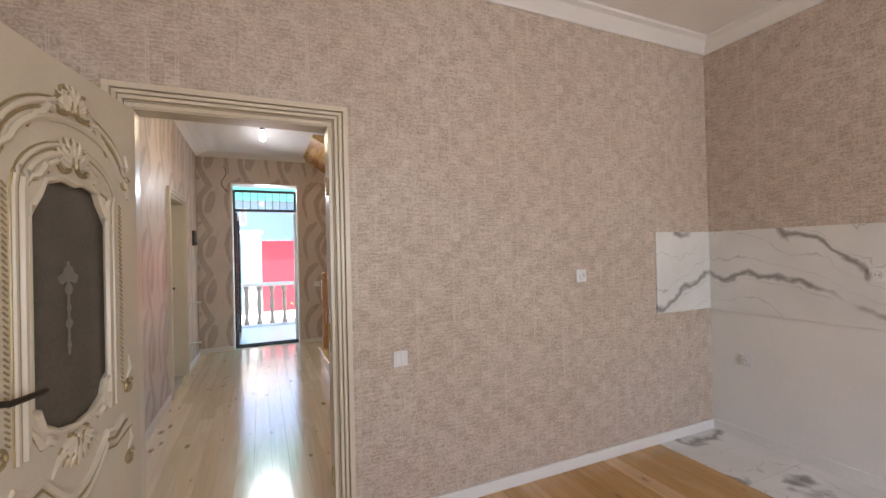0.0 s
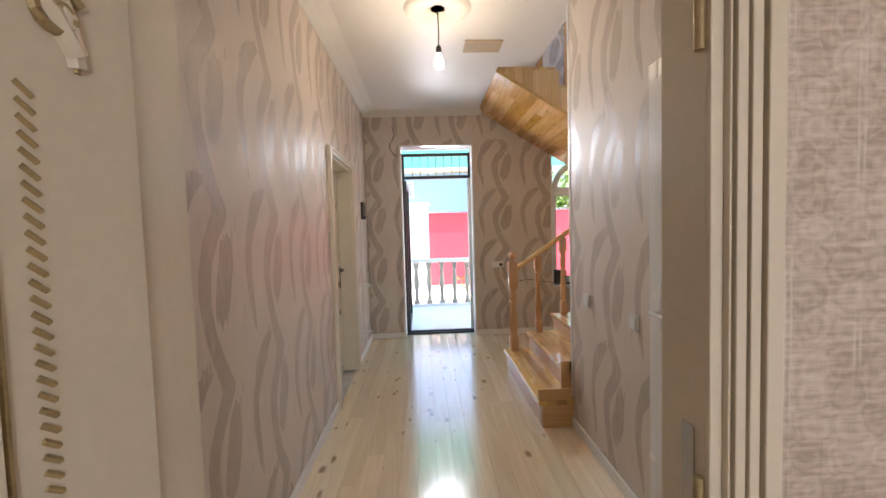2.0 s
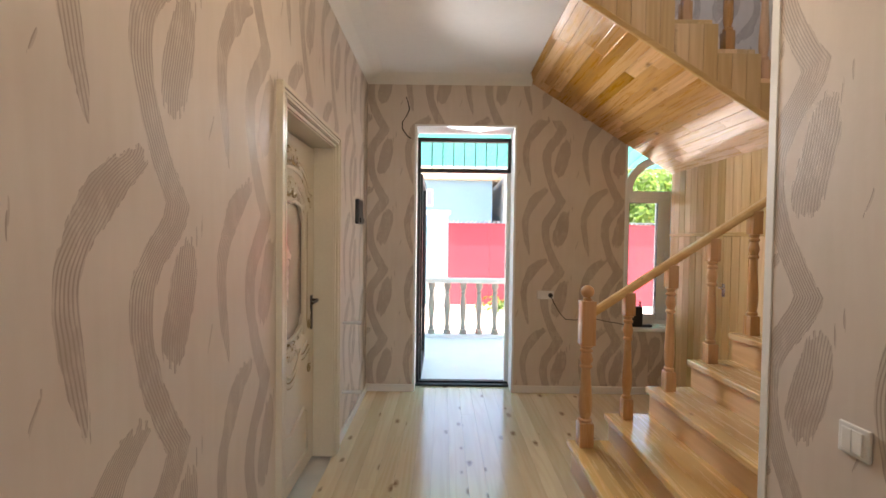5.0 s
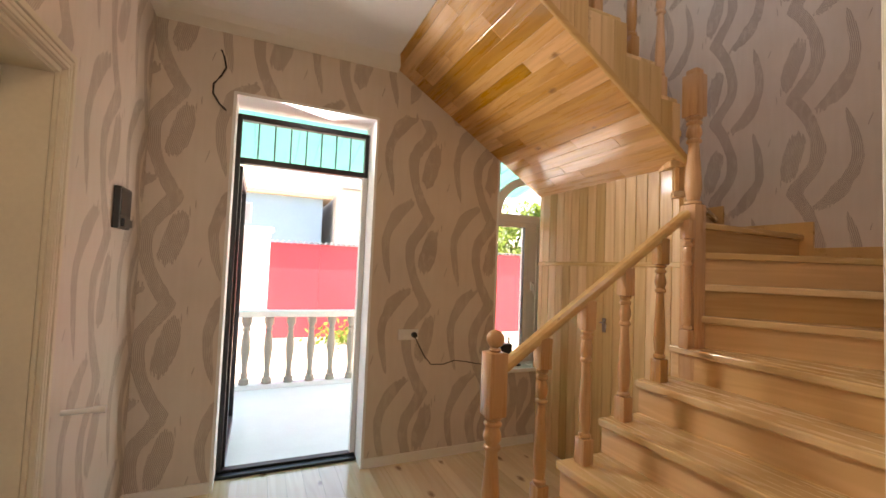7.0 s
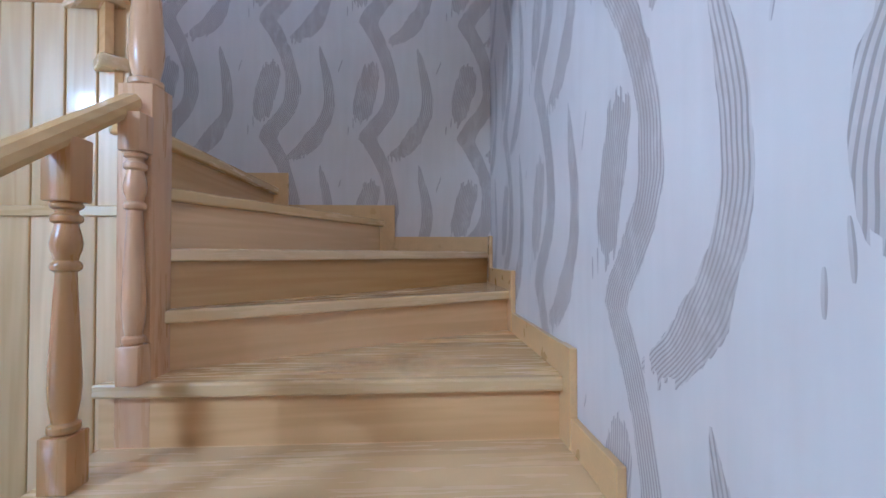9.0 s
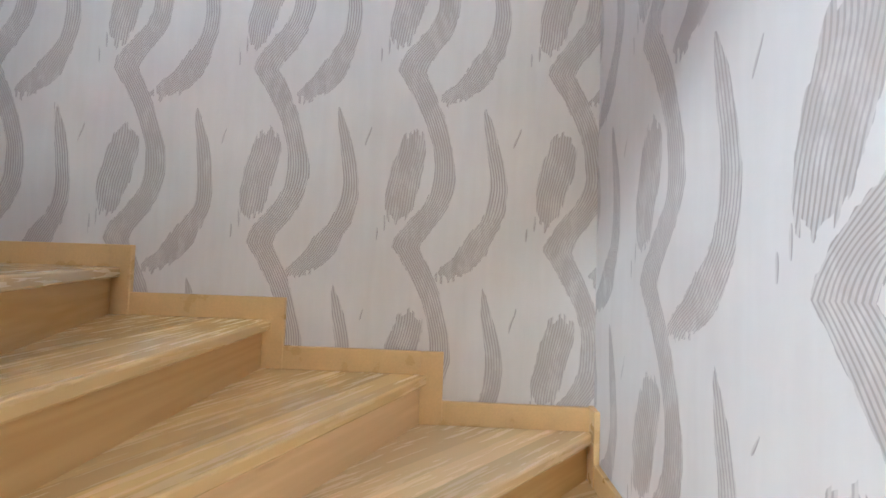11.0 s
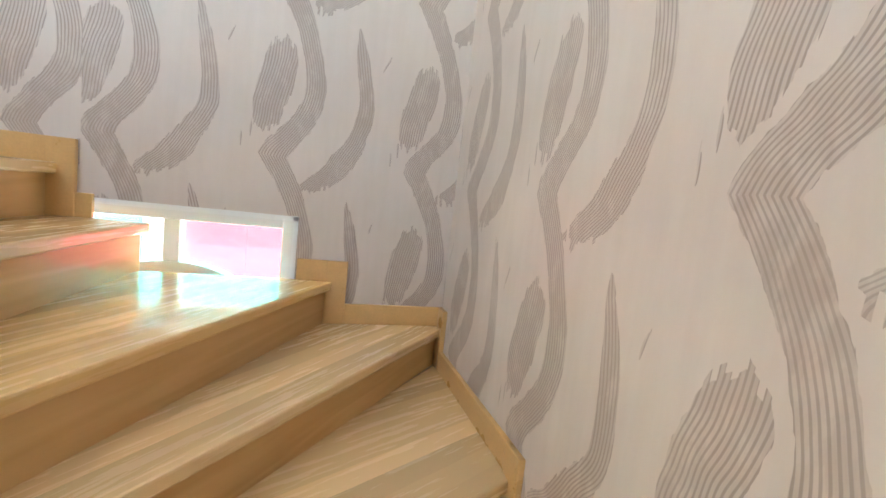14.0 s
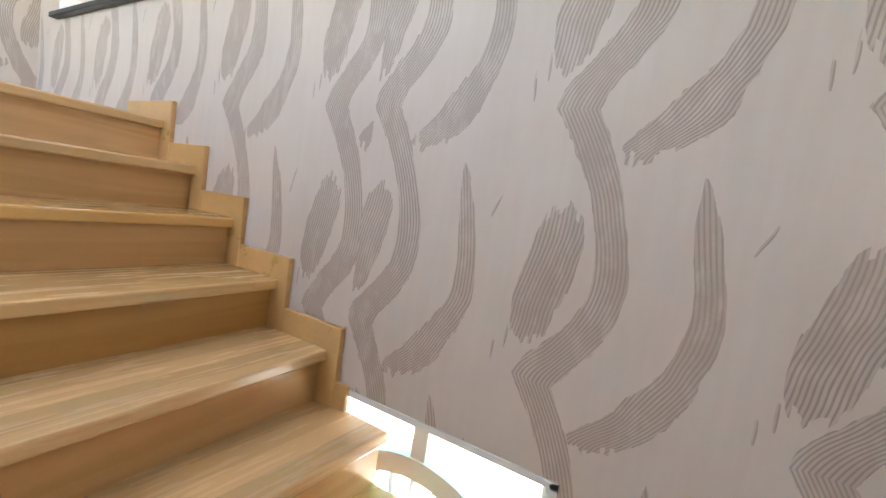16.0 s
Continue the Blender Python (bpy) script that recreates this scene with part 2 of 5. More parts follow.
def lace_paper(name, axis):
    """Beige paper with woven streaks and a small ring lattice."""
    m, t, b = mat(name)
    k = Net(t)
    pos = k.node("NewGeometry").outputs["Position"]
    p = k.split(pos)
    cu = k.node("CombineXYZ")
    k.put(cu.inputs[0], p[axis])
    k.put(cu.inputs[1], p[2])
    flat = cu.outputs[0]
    warpn = k.node("TexNoise")
    k.put(warpn.inputs["Vector"], flat)
    warpn.inputs["Scale"].default_value = 22.0
    vm = k.node("VectorMath")
    vm.operation = "MULTIPLY_ADD"
    k.put(vm.inputs[0], warpn.outputs["Color"])
    vm.inputs[1].default_value = (0.034, 0.03, 0)
    k.put(vm.inputs[2], flat)
    v = k.node("TexVoronoi")
    k.put(v.inputs["Vector"], k.scaled(vm.outputs[0], (17, 20, 1)))
    v.inputs["Scale"].default_value, v.inputs["Randomness"].default_value = 1.0, 0.3
    ring = k.math("SINE", k.math("MULTIPLY", v.outputs["Distance"], 21.0))
    net = k.node("TexVoronoi")
    net.feature = "DISTANCE_TO_EDGE"
    k.put(net.inputs["Vector"], k.scaled(vm.outputs[0], (30, 27, 1)))
    net.inputs["Scale"].default_value, net.inputs["Randomness"].default_value = 1.0, 0.75
    thread = k.ramp(net.outputs["Distance"], (0.03, 1.0), (0.11, 0.0))
    weave = k.noise(k.scaled(flat, (13, 125, 1)), 1.0, 3)
    upright = k.noise(k.scaled(flat, (150, 12, 1)), 1.0, 2)
    cell = k.split(v.outputs["Color"])[0]
    f = k.math("ADD", k.math("MULTIPLY", ring, 0.055), k.math("ADD", k.math("MULTIPLY", weave, 0.62), k.math("MULTIPLY", upright, 0.16)))
    f = k.math("MULTIPLY_ADD", cell, 0.10, f)
    worn = k.ramp(k.noise(flat, 1.3, 2), (0.35, 0.15), (0.65, 0.85))
    thread = k.math("MULTIPLY", thread, worn)
    rows_ = k.math("SINE", k.math("MULTIPLY", k.math("ADD", p[2], k.math("MULTIPLY", k.math("FLOOR", k.math("MULTIPLY", p[axis], 1 / 0.11)), 0.105)), 2 * math.pi / 0.21))
    f = k.math("MULTIPLY_ADD", rows_, 0.028, f)
    post = k.math("ABSOLUTE", k.math("SUBTRACT", k.math("FRACT", k.math("MULTIPLY_ADD", k.noise(flat, 9.0, 2), 0.06, k.math("MULTIPLY", p[axis], 1 / 0.11))), 0.5))
    upline = k.math("MULTIPLY", k.ramp(post, (0.015, 0.0), (0.035, 1.0), (0.05, 1.0), (0.075, 0.0)), k.ramp(k.noise(flat, 6.0, 3), (0.42, 0.0), (0.58, 0.8)))
    thread = k.math("MAXIMUM", thread, k.math("MULTIPLY", upline, 1.6))
    col = k.ramp(f, (0.30, (0.39, 0.31, 0.245)), (0.47, (0.54, 0.445, 0.37)), (0.64, (0.66, 0.57, 0.495)))
    col = k.mix(k.math("MULTIPLY", thread, 0.38), col, (0.74, 0.69, 0.62))
    k.put(b.inputs["Base Color"], col)
    k.put(b.inputs["Roughness"], k.math("MULTIPLY_ADD", ring, 0.1, 0.5))
    k.bump(b, f, 0.4, 0.002)
    return m


def marble(name):
    m, t, b = mat(name)
    k = Net(t)
    co = k.coords()
    warp = k.node("TexNoise")
    k.put(warp.inputs["Vector"], co)
    warp.inputs["Scale"].default_value, warp.inputs["Detail"].default_value = 1.6, 5
    vm = k.node("VectorMath")
    vm.operation = "MULTIPLY_ADD"
    k.put(vm.inputs[0], warp.outputs["Color"])
    vm.inputs[1].default_value = (0.75, 0.75, 0.75)
    k.put(vm.inputs[2], co)
    s = k.split(vm.outputs[0])
    line = k.math("ADD", k.math("MULTIPLY", s[1], 0.75), k.math("ADD", k.math("MULTIPLY", s[2], -2.5), k.math("MULTIPLY", s[0], 0.75)))
    d = k.math("ABSOLUTE", k.math("SUBTRACT", k.math("FRACT", line), 0.5))
    vein = k.ramp(d, (0.0, 1.0), (0.045, 0.55), (0.085, 0.0))
    d2 = k.math("ABSOLUTE", k.math("SUBTRACT", k.math("FRACT", k.math("MULTIPLY", line, 2.37)), 0.5))
    thin = k.ramp(d2, (0.0, 0.5), (0.025, 0.0))
    gate = k.ramp(k.noise(co, 2.2, 3), (0.30, 0.0), (0.44, 1.0))
    f = k.math("MINIMUM", k.math("ADD", k.math("MULTIPLY", vein, gate), k.math("MULTIPLY", thin, gate)), 1.0)
    body = k.ramp(k.noise(co, 3.0, 4), (0.3, (0.70, 0.69, 0.67)), (0.7, (0.80, 0.79, 0.775)))
    k.put(b.inputs["Base Color"], k.mix(f, body, (0.27, 0.25, 0.23)))
    b.inputs["Roughness"].default_value = 0.18
    return m


def glass(name, tint=(1, 1, 1), rough=0.0, thin=0.9):
    """A thin pane: mostly clear, with a sharp reflection."""
    m, t, b = mat(name)
    k = Net(t)
    tr, gl, mx = k.node("BsdfTransparent"), k.node("BsdfGlossy"), k.node("MixShader")
    tr.inputs[0].default_value = (*tint, 1)
    gl.inputs["Roughness"].default_value = rough
    lw = k.node("LayerWeight")
    k.put(mx.inputs[0], k.math("MULTIPLY_ADD", k.math("POWER", lw.outputs["Facing"], 5.0), 0.8, 0.04))
    t.links.new(tr.outputs[0], mx.inputs[1])
    t.links.new(gl.outputs[0], mx.inputs[2])
    t.links.new(mx.outputs[0], t.nodes["Material Output"].inputs[0])
    return m


def glow(name, col, strength):
    m, t, b = mat(name)
    b.inputs["Base Color"].default_value = (*col, 1)
    b.inputs["Emission Color"].default_value = (*col, 1)
    b.inputs["Emission Strength"].default_value = strength
    return m


def foliage(name, dark, light):
    m, t, b = mat(name)
    k = Net(t)
    n = k.node("NewGeometry")
    k.put(b.inputs["Base Color"], k.ramp(n.outputs["Random Per Island"], (0.0, dark), (1.0, light)))
    b.inputs["Roughness"].default_value = 0.6
    tl, mx = k.node("BsdfTranslucent"), k.node("MixShader")
    tl.inputs[0].default_value = (0.28, 0.44, 0.10, 1)
    mx.inputs[0].default_value = 0.5
    t.links.new(b.outputs[0], mx.inputs[1])
    t.links.new(tl.outputs[0], mx.inputs[2])
    t.links.new(mx.outputs[0], t.nodes["Material Output"].inputs[0])
    return m


PINE_L, PINE_D = (0.74, 0.499, 0.231), (0.57, 0.326, 0.118)
M_TREAD_Y = wood("varnished_pine_across", PINE_L, (0.655, 0.42, 0.178), 1, 0.26, 0.6, 0.04, 1, 0.42, 0.08)
M_TREAD_X = wood("varnished_pine_along", PINE_L, PINE_D, 0, 0.30, 0.45, 0.06)
M_RISER = wood("varnished_riser_pine", (0.7, 0.442, 0.197), (0.54, 0.298, 0.105), 1, 0.36, 0.2, 0.05)
M_TRIM = plain("varnished_pine_trim", (0.66, 0.413, 0.172), 0.3, 0, 0.10, 9.0, 0.0, 0.4)
M_BRONZE = plain("dark_bronze", (0.07, 0.06, 0.05), 0.3, 0.8, 0.2, 14.0)
M_TURNED = wood("varnished_pine_upright", (0.60, 0.35, 0.165), (0.46, 0.23, 0.095), 2, 0.28, 0.45, 0.0)
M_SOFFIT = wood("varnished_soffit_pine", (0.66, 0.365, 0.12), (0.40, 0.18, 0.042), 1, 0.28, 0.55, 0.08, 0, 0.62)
M_PANEL = wood("varnished_panel_pine", (0.71, 0.49, 0.24), (0.53, 0.31, 0.115), 2, 0.40, 0.18, 0.1)
M_FLOOR = wood("varnished_floor_pine", (0.84, 0.70, 0.50), (0.68, 0.50, 0.31), 1, 0.18, 1.0, 0.42, 0, 0.2, 0.38, 0.15)
M_KFLOOR = wood("varnished_kitchen_pine", (0.58, 0.34, 0.13), (0.40, 0.19, 0.05), 1, 0.2, 0.5, 0.3)
M_WAVE_W = wave_paper("wave_paper_west", 1, 1, 2.99, 1.555, -1)
M_WAVE_CE = wave_paper("wave_paper_hall_east", 1, -1, 4.065, 1.315, -1)
M_WAVE_N = wave_paper("wave_paper_north", 0, 1, -0.485, 1.84, -1)
M_WAVE_NU = wave_paper("wave_paper_stair_north", 0, 1, 2.555, 2.79, 1.0, (2.005, -0.62))
M_WAVE_E = wave_paper("wave_paper_stair_east", 1, -1, 5.60, 2.065)
M_WAVE_S = wave_paper("wave_paper_stair_south", 0, -1, 3.003, 1.97)
M_LACE_N = lace_paper("lace_paper_north", 0)
M_LACE_E = lace_paper("lace_paper_east", 1)
M_MARBLE = marble("veined_white_marble")
M_WHITE = plain("white_paint", (0.80, 0.79, 0.77), 0.5, 0, 0.04, 3.0, 0.0006)
M_CEIL = plain("white_ceiling_paint", (0.82, 0.80, 0.78), 0.6, 0, 0.03, 1.5)
M_SATIN = plain("satin_ceiling_paint", (0.82, 0.80, 0.79), 0.5, 0, 0.03, 1.5)
M_PLASTER = plain("white_reveal_plaster", (0.80, 0.81, 0.82), 0.6, 0, 0.05, 5.0, 0.001)
M_CREAM = plain("cream_door_paint", (0.66, 0.59, 0.47), 0.35, 0, 0.06, 4.0)
M_GILD = plain("gilded_patina", (0.38, 0.29, 0.15), 0.4, 0.3, 0.25, 18.0)
M_PVC = plain("white_pvc", (0.80, 0.80, 0.80), 0.25, 0, 0.02, 3.0)
M_BLACK = plain("black_metal", (0.025, 0.027, 0.03), 0.35, 0.4, 0.2, 9.0)
M_DARK = plain("black_plastic", (0.02, 0.02, 0.022), 0.3, 0, 0.1, 9.0)
M_CHROME = plain("brushed_metal", (0.55, 0.55, 0.56), 0.25, 1.0, 0.06, 20.0)
M_CONCRETE = plain("pale_concrete", (0.62, 0.60, 0.57), 0.8, 0, 0.10, 8.0, 0.002)
M_BAL = plain("grey_cast_concrete", (0.30, 0.265, 0.225), 0.8, 0, 0.12, 12.0, 0.002)
M_PORCH = plain("white_porch_tile", (0.72, 0.73, 0.76), 0.35, 0, 0.05, 4.0)
M_GROUND = plain("dusty_ground", (0.52, 0.48, 0.42), 0.9, 0, 0.12, 0.8, 0.01)
M_RED = plain("red_painted_sheet", (0.55, 0.045, 0.07), 0.45, 0, 0.06, 1.2)
M_BLUEBLDG = plain("pale_blue_render", (0.24, 0.38, 0.50), 0.7, 0, 0.05, 1.0)
M_TEAL = plain("pale_teal_gate_paint", (0.09, 0.38, 0.44), 0.4, 0, 0.06, 1.5)
M_SHEET = plain("grey_roof_sheet", (0.35, 0.36, 0.37), 0.5, 0.3, 0.1, 2.0)
M_GLASS = glass("clear_glass")
M_BROWN_GLASS = plain("dark_etched_glass", (0.11, 0.095, 0.075), 0.12, 0, 0.25, 5.0)
# dark glass paled and made part metallic to imitate its bright outdoor reflection
M_REFLECT_GLASS = plain("reflection_paled_glass", (0.62, 0.54, 0.49), 0.12, 0.35, 0.10, 4.0, 0.0, 1.0)
M_PALE_ETCH = plain("pale_etched_glass", (0.60, 0.50, 0.44), 0.35, 0, 0.1, 30.0)
M_ETCH = plain("etched_glass_flower", (0.23, 0.205, 0.175), 0.5, 0, 0.1, 30.0)
M_LEAF = foliage("leaves", (0.07, 0.13, 0.03), (0.15, 0.24, 0.06))
M_BUSH = foliage("bush_leaves", (0.03, 0.07, 0.015), (0.06, 0.11, 0.03))
M_BULB = glow("lit_bulb", (1.0, 0.86, 0.62), 12.0)
M_OSB = plain("raw_beige_board", (0.52, 0.40, 0.27), 0.6, 0, 0.15, 12.0)
M_CORD = plain("dark_cord", (0.05, 0.035, 0.025), 0.5)


def canopy_material():
    m, t, b = mat("mint_polycarbonate")
    k = Net(t)
    tl, df, mx = k.node("BsdfTranslucent"), k.node("BsdfDiffuse"), k.node("MixShader")
    tl.inputs[0].default_value = (0.24, 0.60, 0.58, 1)
    df.inputs[0].default_value = (0.22, 0.52, 0.46, 1)
    mx.inputs[0].default_value = 0.4
    t.links.new(tl.outputs[0], mx.inputs[1])
    t.links.new(df.outputs[0], mx.inputs[2])
    t.links.new(mx.outputs[0], t.nodes["Material Output"].inputs[0])
    return m


M_MINT = canopy_material()

# ---- mesh helpers ----


def finish(name, bm, material, smooth=False):
    me = bpy.data.meshes.new(name)
    bmesh.ops.recalc_face_normals(bm, faces=bm.faces)
    bm.to_mesh(me)
    bm.free()
    for mm in material if isinstance(material, (list, tuple)) else [material]:
        me.materials.append(mm)
    if smooth:
        for p in me.polygons:
            p.use_smooth = True
        me.set_sharp_from_angle(angle=radians(38))
    return me


def part(name, bm, material, parent, label="", smooth=False):
    ob = new(name, finish(name, bm, material, smooth))
    if parent is not None:
        ob.parent = parent
    return tagged(ob, label) if label else ob


def thing(name, label, category, at=(0, 0, 0), group="", kind=""):
    ob = new(name)
    ob.location = at
    return tagged(ob, label, category, group, kind)


def structure(name, bm, material, label, smooth=False):
    return tagged(new(name, finish(name, bm, material, smooth)), label, kind="structure")


def box(bm, x0, x1, y0, y1, z0, z1, bevel=0.0, index=0):
    r = bmesh.ops.create_cube(bm, size=1.0, matrix=Matrix.Translation(((x0 + x1) / 2, (y0 + y1) / 2, (z0 + z1) / 2))
                              @ Matrix.Diagonal((x1 - x0, y1 - y0, z1 - z0, 1)))
    fs = {f for vv in r["verts"] for f in vv.link_faces}
    for f in fs:
        f.material_index = index
    if bevel:
        es = {e for vv in r["verts"] for e in vv.link_edges}
        bmesh.ops.bevel(bm, geom=list(es), offset=bevel, segments=2, profile=0.5, affect="EDGES")
    return r["verts"]


def solid(*dims, bevel=0.0):
    bm = bmesh.new()
    box(bm, *dims, bevel=bevel)
    return bm


def prism(bm, poly, z0, z1, bevel=0.0):
    """A flat polygon (x, y) thickened from z0 to z1."""
    n = len(poly)
    low = [bm.verts.new((x, y, z0)) for x, y in poly]
    top = [bm.verts.new((x, y, z1)) for x, y in poly]
    fs = [bm.faces.new(low[::-1]), bm.faces.new(top)]
    for i in range(n):
        fs.append(bm.faces.new((low[i], low[(i + 1) % n], top[(i + 1) % n], top[i])))
    if bevel:
        bmesh.ops.bevel(bm, geom=list({e for f in fs for e in f.edges}), offset=bevel, segments=2, profile=0.5, affect="EDGES")


def lathe(bm, profile, at=(0, 0, 0), seg=16):
    """Turned shape from (radius, height) pairs."""
    rings = []
    for r, z in profile:
        rings.append([bm.verts.new((at[0] + r * math.cos(2 * math.pi * i / seg), at[1] + r * math.sin(2 * math.pi * i / seg), at[2] + z))
                      for i in range(seg)])
    for a, b in zip(rings, rings[1:]):
        for i in range(seg):
            bm.faces.new((a[i], a[(i + 1) % seg], b[(i + 1) % seg], b[i]))
    bm.faces.new(rings[0][::-1])
    bm.faces.new(rings[-1])


def tube(bm, pts, r, seg=6, closed=False):
    """A round bead along a line of points."""
    pts = [Vector(p) for p in pts]
    rings = []
    n = len(pts)
    for i, p in enumerate(pts):
        a = pts[(i - 1) % n] if closed or i else p
        b = pts[(i + 1) % n] if closed or i < n - 1 else p
        d = (b - a).normalized()
        up = Vector((0, 0, 1)) if abs(d.z) < 0.9 else Vector((0, 1, 0))
        s = d.cross(up).normalized()
        w = s.cross(d)
        rr = r[i] if isinstance(r, (list, tuple)) else r
        rings.append([bm.verts.new(p + rr * (math.cos(2 * math.pi * j / seg) * s + math.sin(2 * math.pi * j / seg) * w)) for j in range(seg)])
    for i in range(n if closed else n - 1):
        a, b = rings[i], rings[(i + 1) % n]
        for j in range(seg):
            bm.faces.new((a[j], a[(j + 1) % seg], b[(j + 1) % seg], b[j]))
    if not closed:
        bm.faces.new(rings[0][::-1])
        bm.faces.new(rings[-1])


def wall(name, axis, a, b, u0, u1, z0, z1, holes, material, label):
    """A wall across axis (0: x, 1: y) from a to b thick, along the other axis from u0 to u1, with holes (u0, u1, z0, z1)."""
    us = sorted({u0, u1, *[h for hole in holes for h in hole[:2]]})
    zs = sorted({z0, z1, *[h for hole in holes for h in hole[2:]]})
    bm = bmesh.new()
    for i in range(len(us) - 1):
        run = None
        spans = []
        for j in range(len(zs) - 1):
            cu, cz = (us[i] + us[i + 1]) / 2, (zs[j] + zs[j + 1]) / 2
            open_here = any(h[0] < cu < h[1] and h[2] < cz < h[3] for h in holes)
            if open_here:
                run = None
            elif run is None:
                run = [zs[j], zs[j + 1]]
                spans.append(run)
            else:
                run[1] = zs[j + 1]
        for lo, hi in spans:
            if axis == 0:
                box(bm, a, b, us[i], us[i + 1], lo, hi)
            else:
                box(bm, us[i], us[i + 1], a, b, lo, hi)
    return structure(name, bm, material, label)

# ---- large structure ----
KY, NY, EX, SY, WX, CX = 1.955, 6.87, 3.36, 4.28, -0.70, 1.09
CEIL, UPFLOOR, TOP = 2.97, 3.37, 5.9
RISE = 0.178

wall("wall_kitchen_north", 1, KY, KY + 0.038, -1.6, EX, 0, 3.1, [(-0.365, 0.502, 0, 2.085)], M_LACE_N, "beige woven wallpaper on the kitchen wall")
wall("wall_hall_south", 1, KY + 0.038, KY + 0.11, -1.6, CX + 0.12, 0, 3.1, [(-0.365, 0.502, 0, 2.085)], M_WAVE_N, "pinkish wavy wallpaper at the hall end")
wall("wall_kitchen_east", 0, EX, EX + 0.14, -3.2, KY + 0.11, 0.915, 3.1, [], M_LACE_E, "beige woven wallpaper above the splashback")
wall("wall_kitchen_east_lower", 0, EX + 0.003, EX + 0.14, -3.2, KY + 0.11, 0, 0.915, [], M_WHITE, "plain white plaster where cabinets will stand")
wall("wall_kitchen_west", 0, -1.75, -1.6, -3.2, KY + 0.11, 0, 3.1, [], M_LACE_E, "beige woven wallpaper closing the kitchen")
wall("wall_kitchen_south", 1, -3.35, -3.2, -1.75, EX + 0.14, 0, 3.1, [(0.5, 2.3, 0.85, 2.35)], M_LACE_N, "beige woven wallpaper with a window opening")
wall("wall_hall_west", 0, WX - 0.22, WX, KY + 0.11, NY, 0, CEIL + 0.1, [(4.77, 5.69, 0, 2.07)], M_WAVE_W, "pinkish beige wallpaper with combed waves")
wall("wall_hall_east", 0, CX, CX + 0.12, KY + 0.11, SY, 0, CEIL + 0.1, [(2.30, 3.13, 0, 2.10)], M_WAVE_CE, "pinkish beige wallpaper with combed waves")
wall("wall_stair_south", 1, SY - 0.12, SY, CX + 0.12, EX, 0, UPFLOOR, [], M_WAVE_S, "wavy wallpaper beside the lower stair flight")
# unseen hole, cut only to hold the added landing lamp
wall("wall_landing_south", 1, SY - 0.12, SY, WX - 0.22, EX, UPFLOOR, TOP, [(0.1, 1.9, 3.95, 5.25)], M_WAVE_S, "wavy wallpaper of the upper landing")
wall("wall_stair_east", 0, EX, EX + 0.14, SY - 0.12, NY + 0.28, 0, TOP, [], M_WAVE_E, "wavy wallpaper behind the winding steps")
WIN = (1.754, 2.72, 0.64, 2.56)
DOOR = (-0.25, 0.71, 0.0, 2.545)
wall("wall_north", 1, NY, NY + 0.28, WX - 0.22, 1.754, 0, 2.60, [DOOR], M_WAVE_N, "wavy wallpaper round the entrance door")
wall("wall_north_upper_strip", 1, NY, NY + 0.28, WX - 0.22, 0.95, 2.60, UPFLOOR, [], M_WAVE_N, "wavy wallpaper above the entrance door")
wall("wall_stair_north", 1, NY, NY + 0.28, 0.95, EX, 2.60, UPFLOOR, [], M_WAVE_NU, "wavy wallpaper above the stair window")
wall("wall_stair_north_lower", 1, NY, NY + 0.28, 1.754, EX, 0, 2.60, [WIN], M_WAVE_NU, "wavy wallpaper round the stair window")
UPW1, UPW2 = (-0.42, 0.72, 3.96, 5.3), (1.75, 2.75, 4.08, 5.3)
wall("wall_landing_north", 1, NY, NY + 0.28, WX - 0.22, EX, UPFLOOR, TOP, [UPW1, UPW2], M_WAVE_NU, "wavy wallpaper of the upper landing")
wall("wall_landing_west", 0, WX - 0.22, WX, SY - 0.12, NY, UPFLOOR, TOP, [], M_WAVE_W, "wavy wallpaper closing the landing")
bm = solid(WX - 0.4, EX + 0.3, SY - 0.3, NY + 0.45, TOP, TOP + 0.15)
structure("ceiling_landing", bm, M_CEIL, "white painted ceiling over the stairwell")
bm = solid(-1.75, EX + 0.14, -3.35, KY + 0.038, 3.1, 3.25)
structure("ceiling_kitchen", bm, M_CEIL, "white painted kitchen ceiling")

# hall ceiling with the stairwell cut out
bm = bmesh.new()
prism(bm, [(WX - 0.2, KY + 0.038), (1.15, KY + 0.038), (1.15, SY), (1.15, 5.36), (0.795, 5.36), (0.795, NY), (WX - 0.2, NY)], CEIL, UPFLOOR)
structure("ceiling_hall", bm, M_SATIN, "white painted hall ceiling with an opening for the stairs")


def cove(name, pts, size, material, label, line=((0.0, -0.10), (0.012, -0.10), (0.022, -0.085), (0.07, -0.03), (0.10, -0.018), (0.10, 0.0))):
    """A sloping cornice along a line of (x, y, inward x, inward y)."""
    bm = bmesh.new()
    rows = []
    for x, y, ix, iy, z in pts:
        row = []
        for a, h in line:
            row.append(bm.verts.new((x + ix * a * size, y + iy * a * size, z + h)))
        rows.append(row)
    for a, b in zip(rows, rows[1:]):
        for i in range(5):
            bm.faces.new((a[i], a[i + 1], b[i + 1], b[i]))
    return structure(name, bm, material, label)


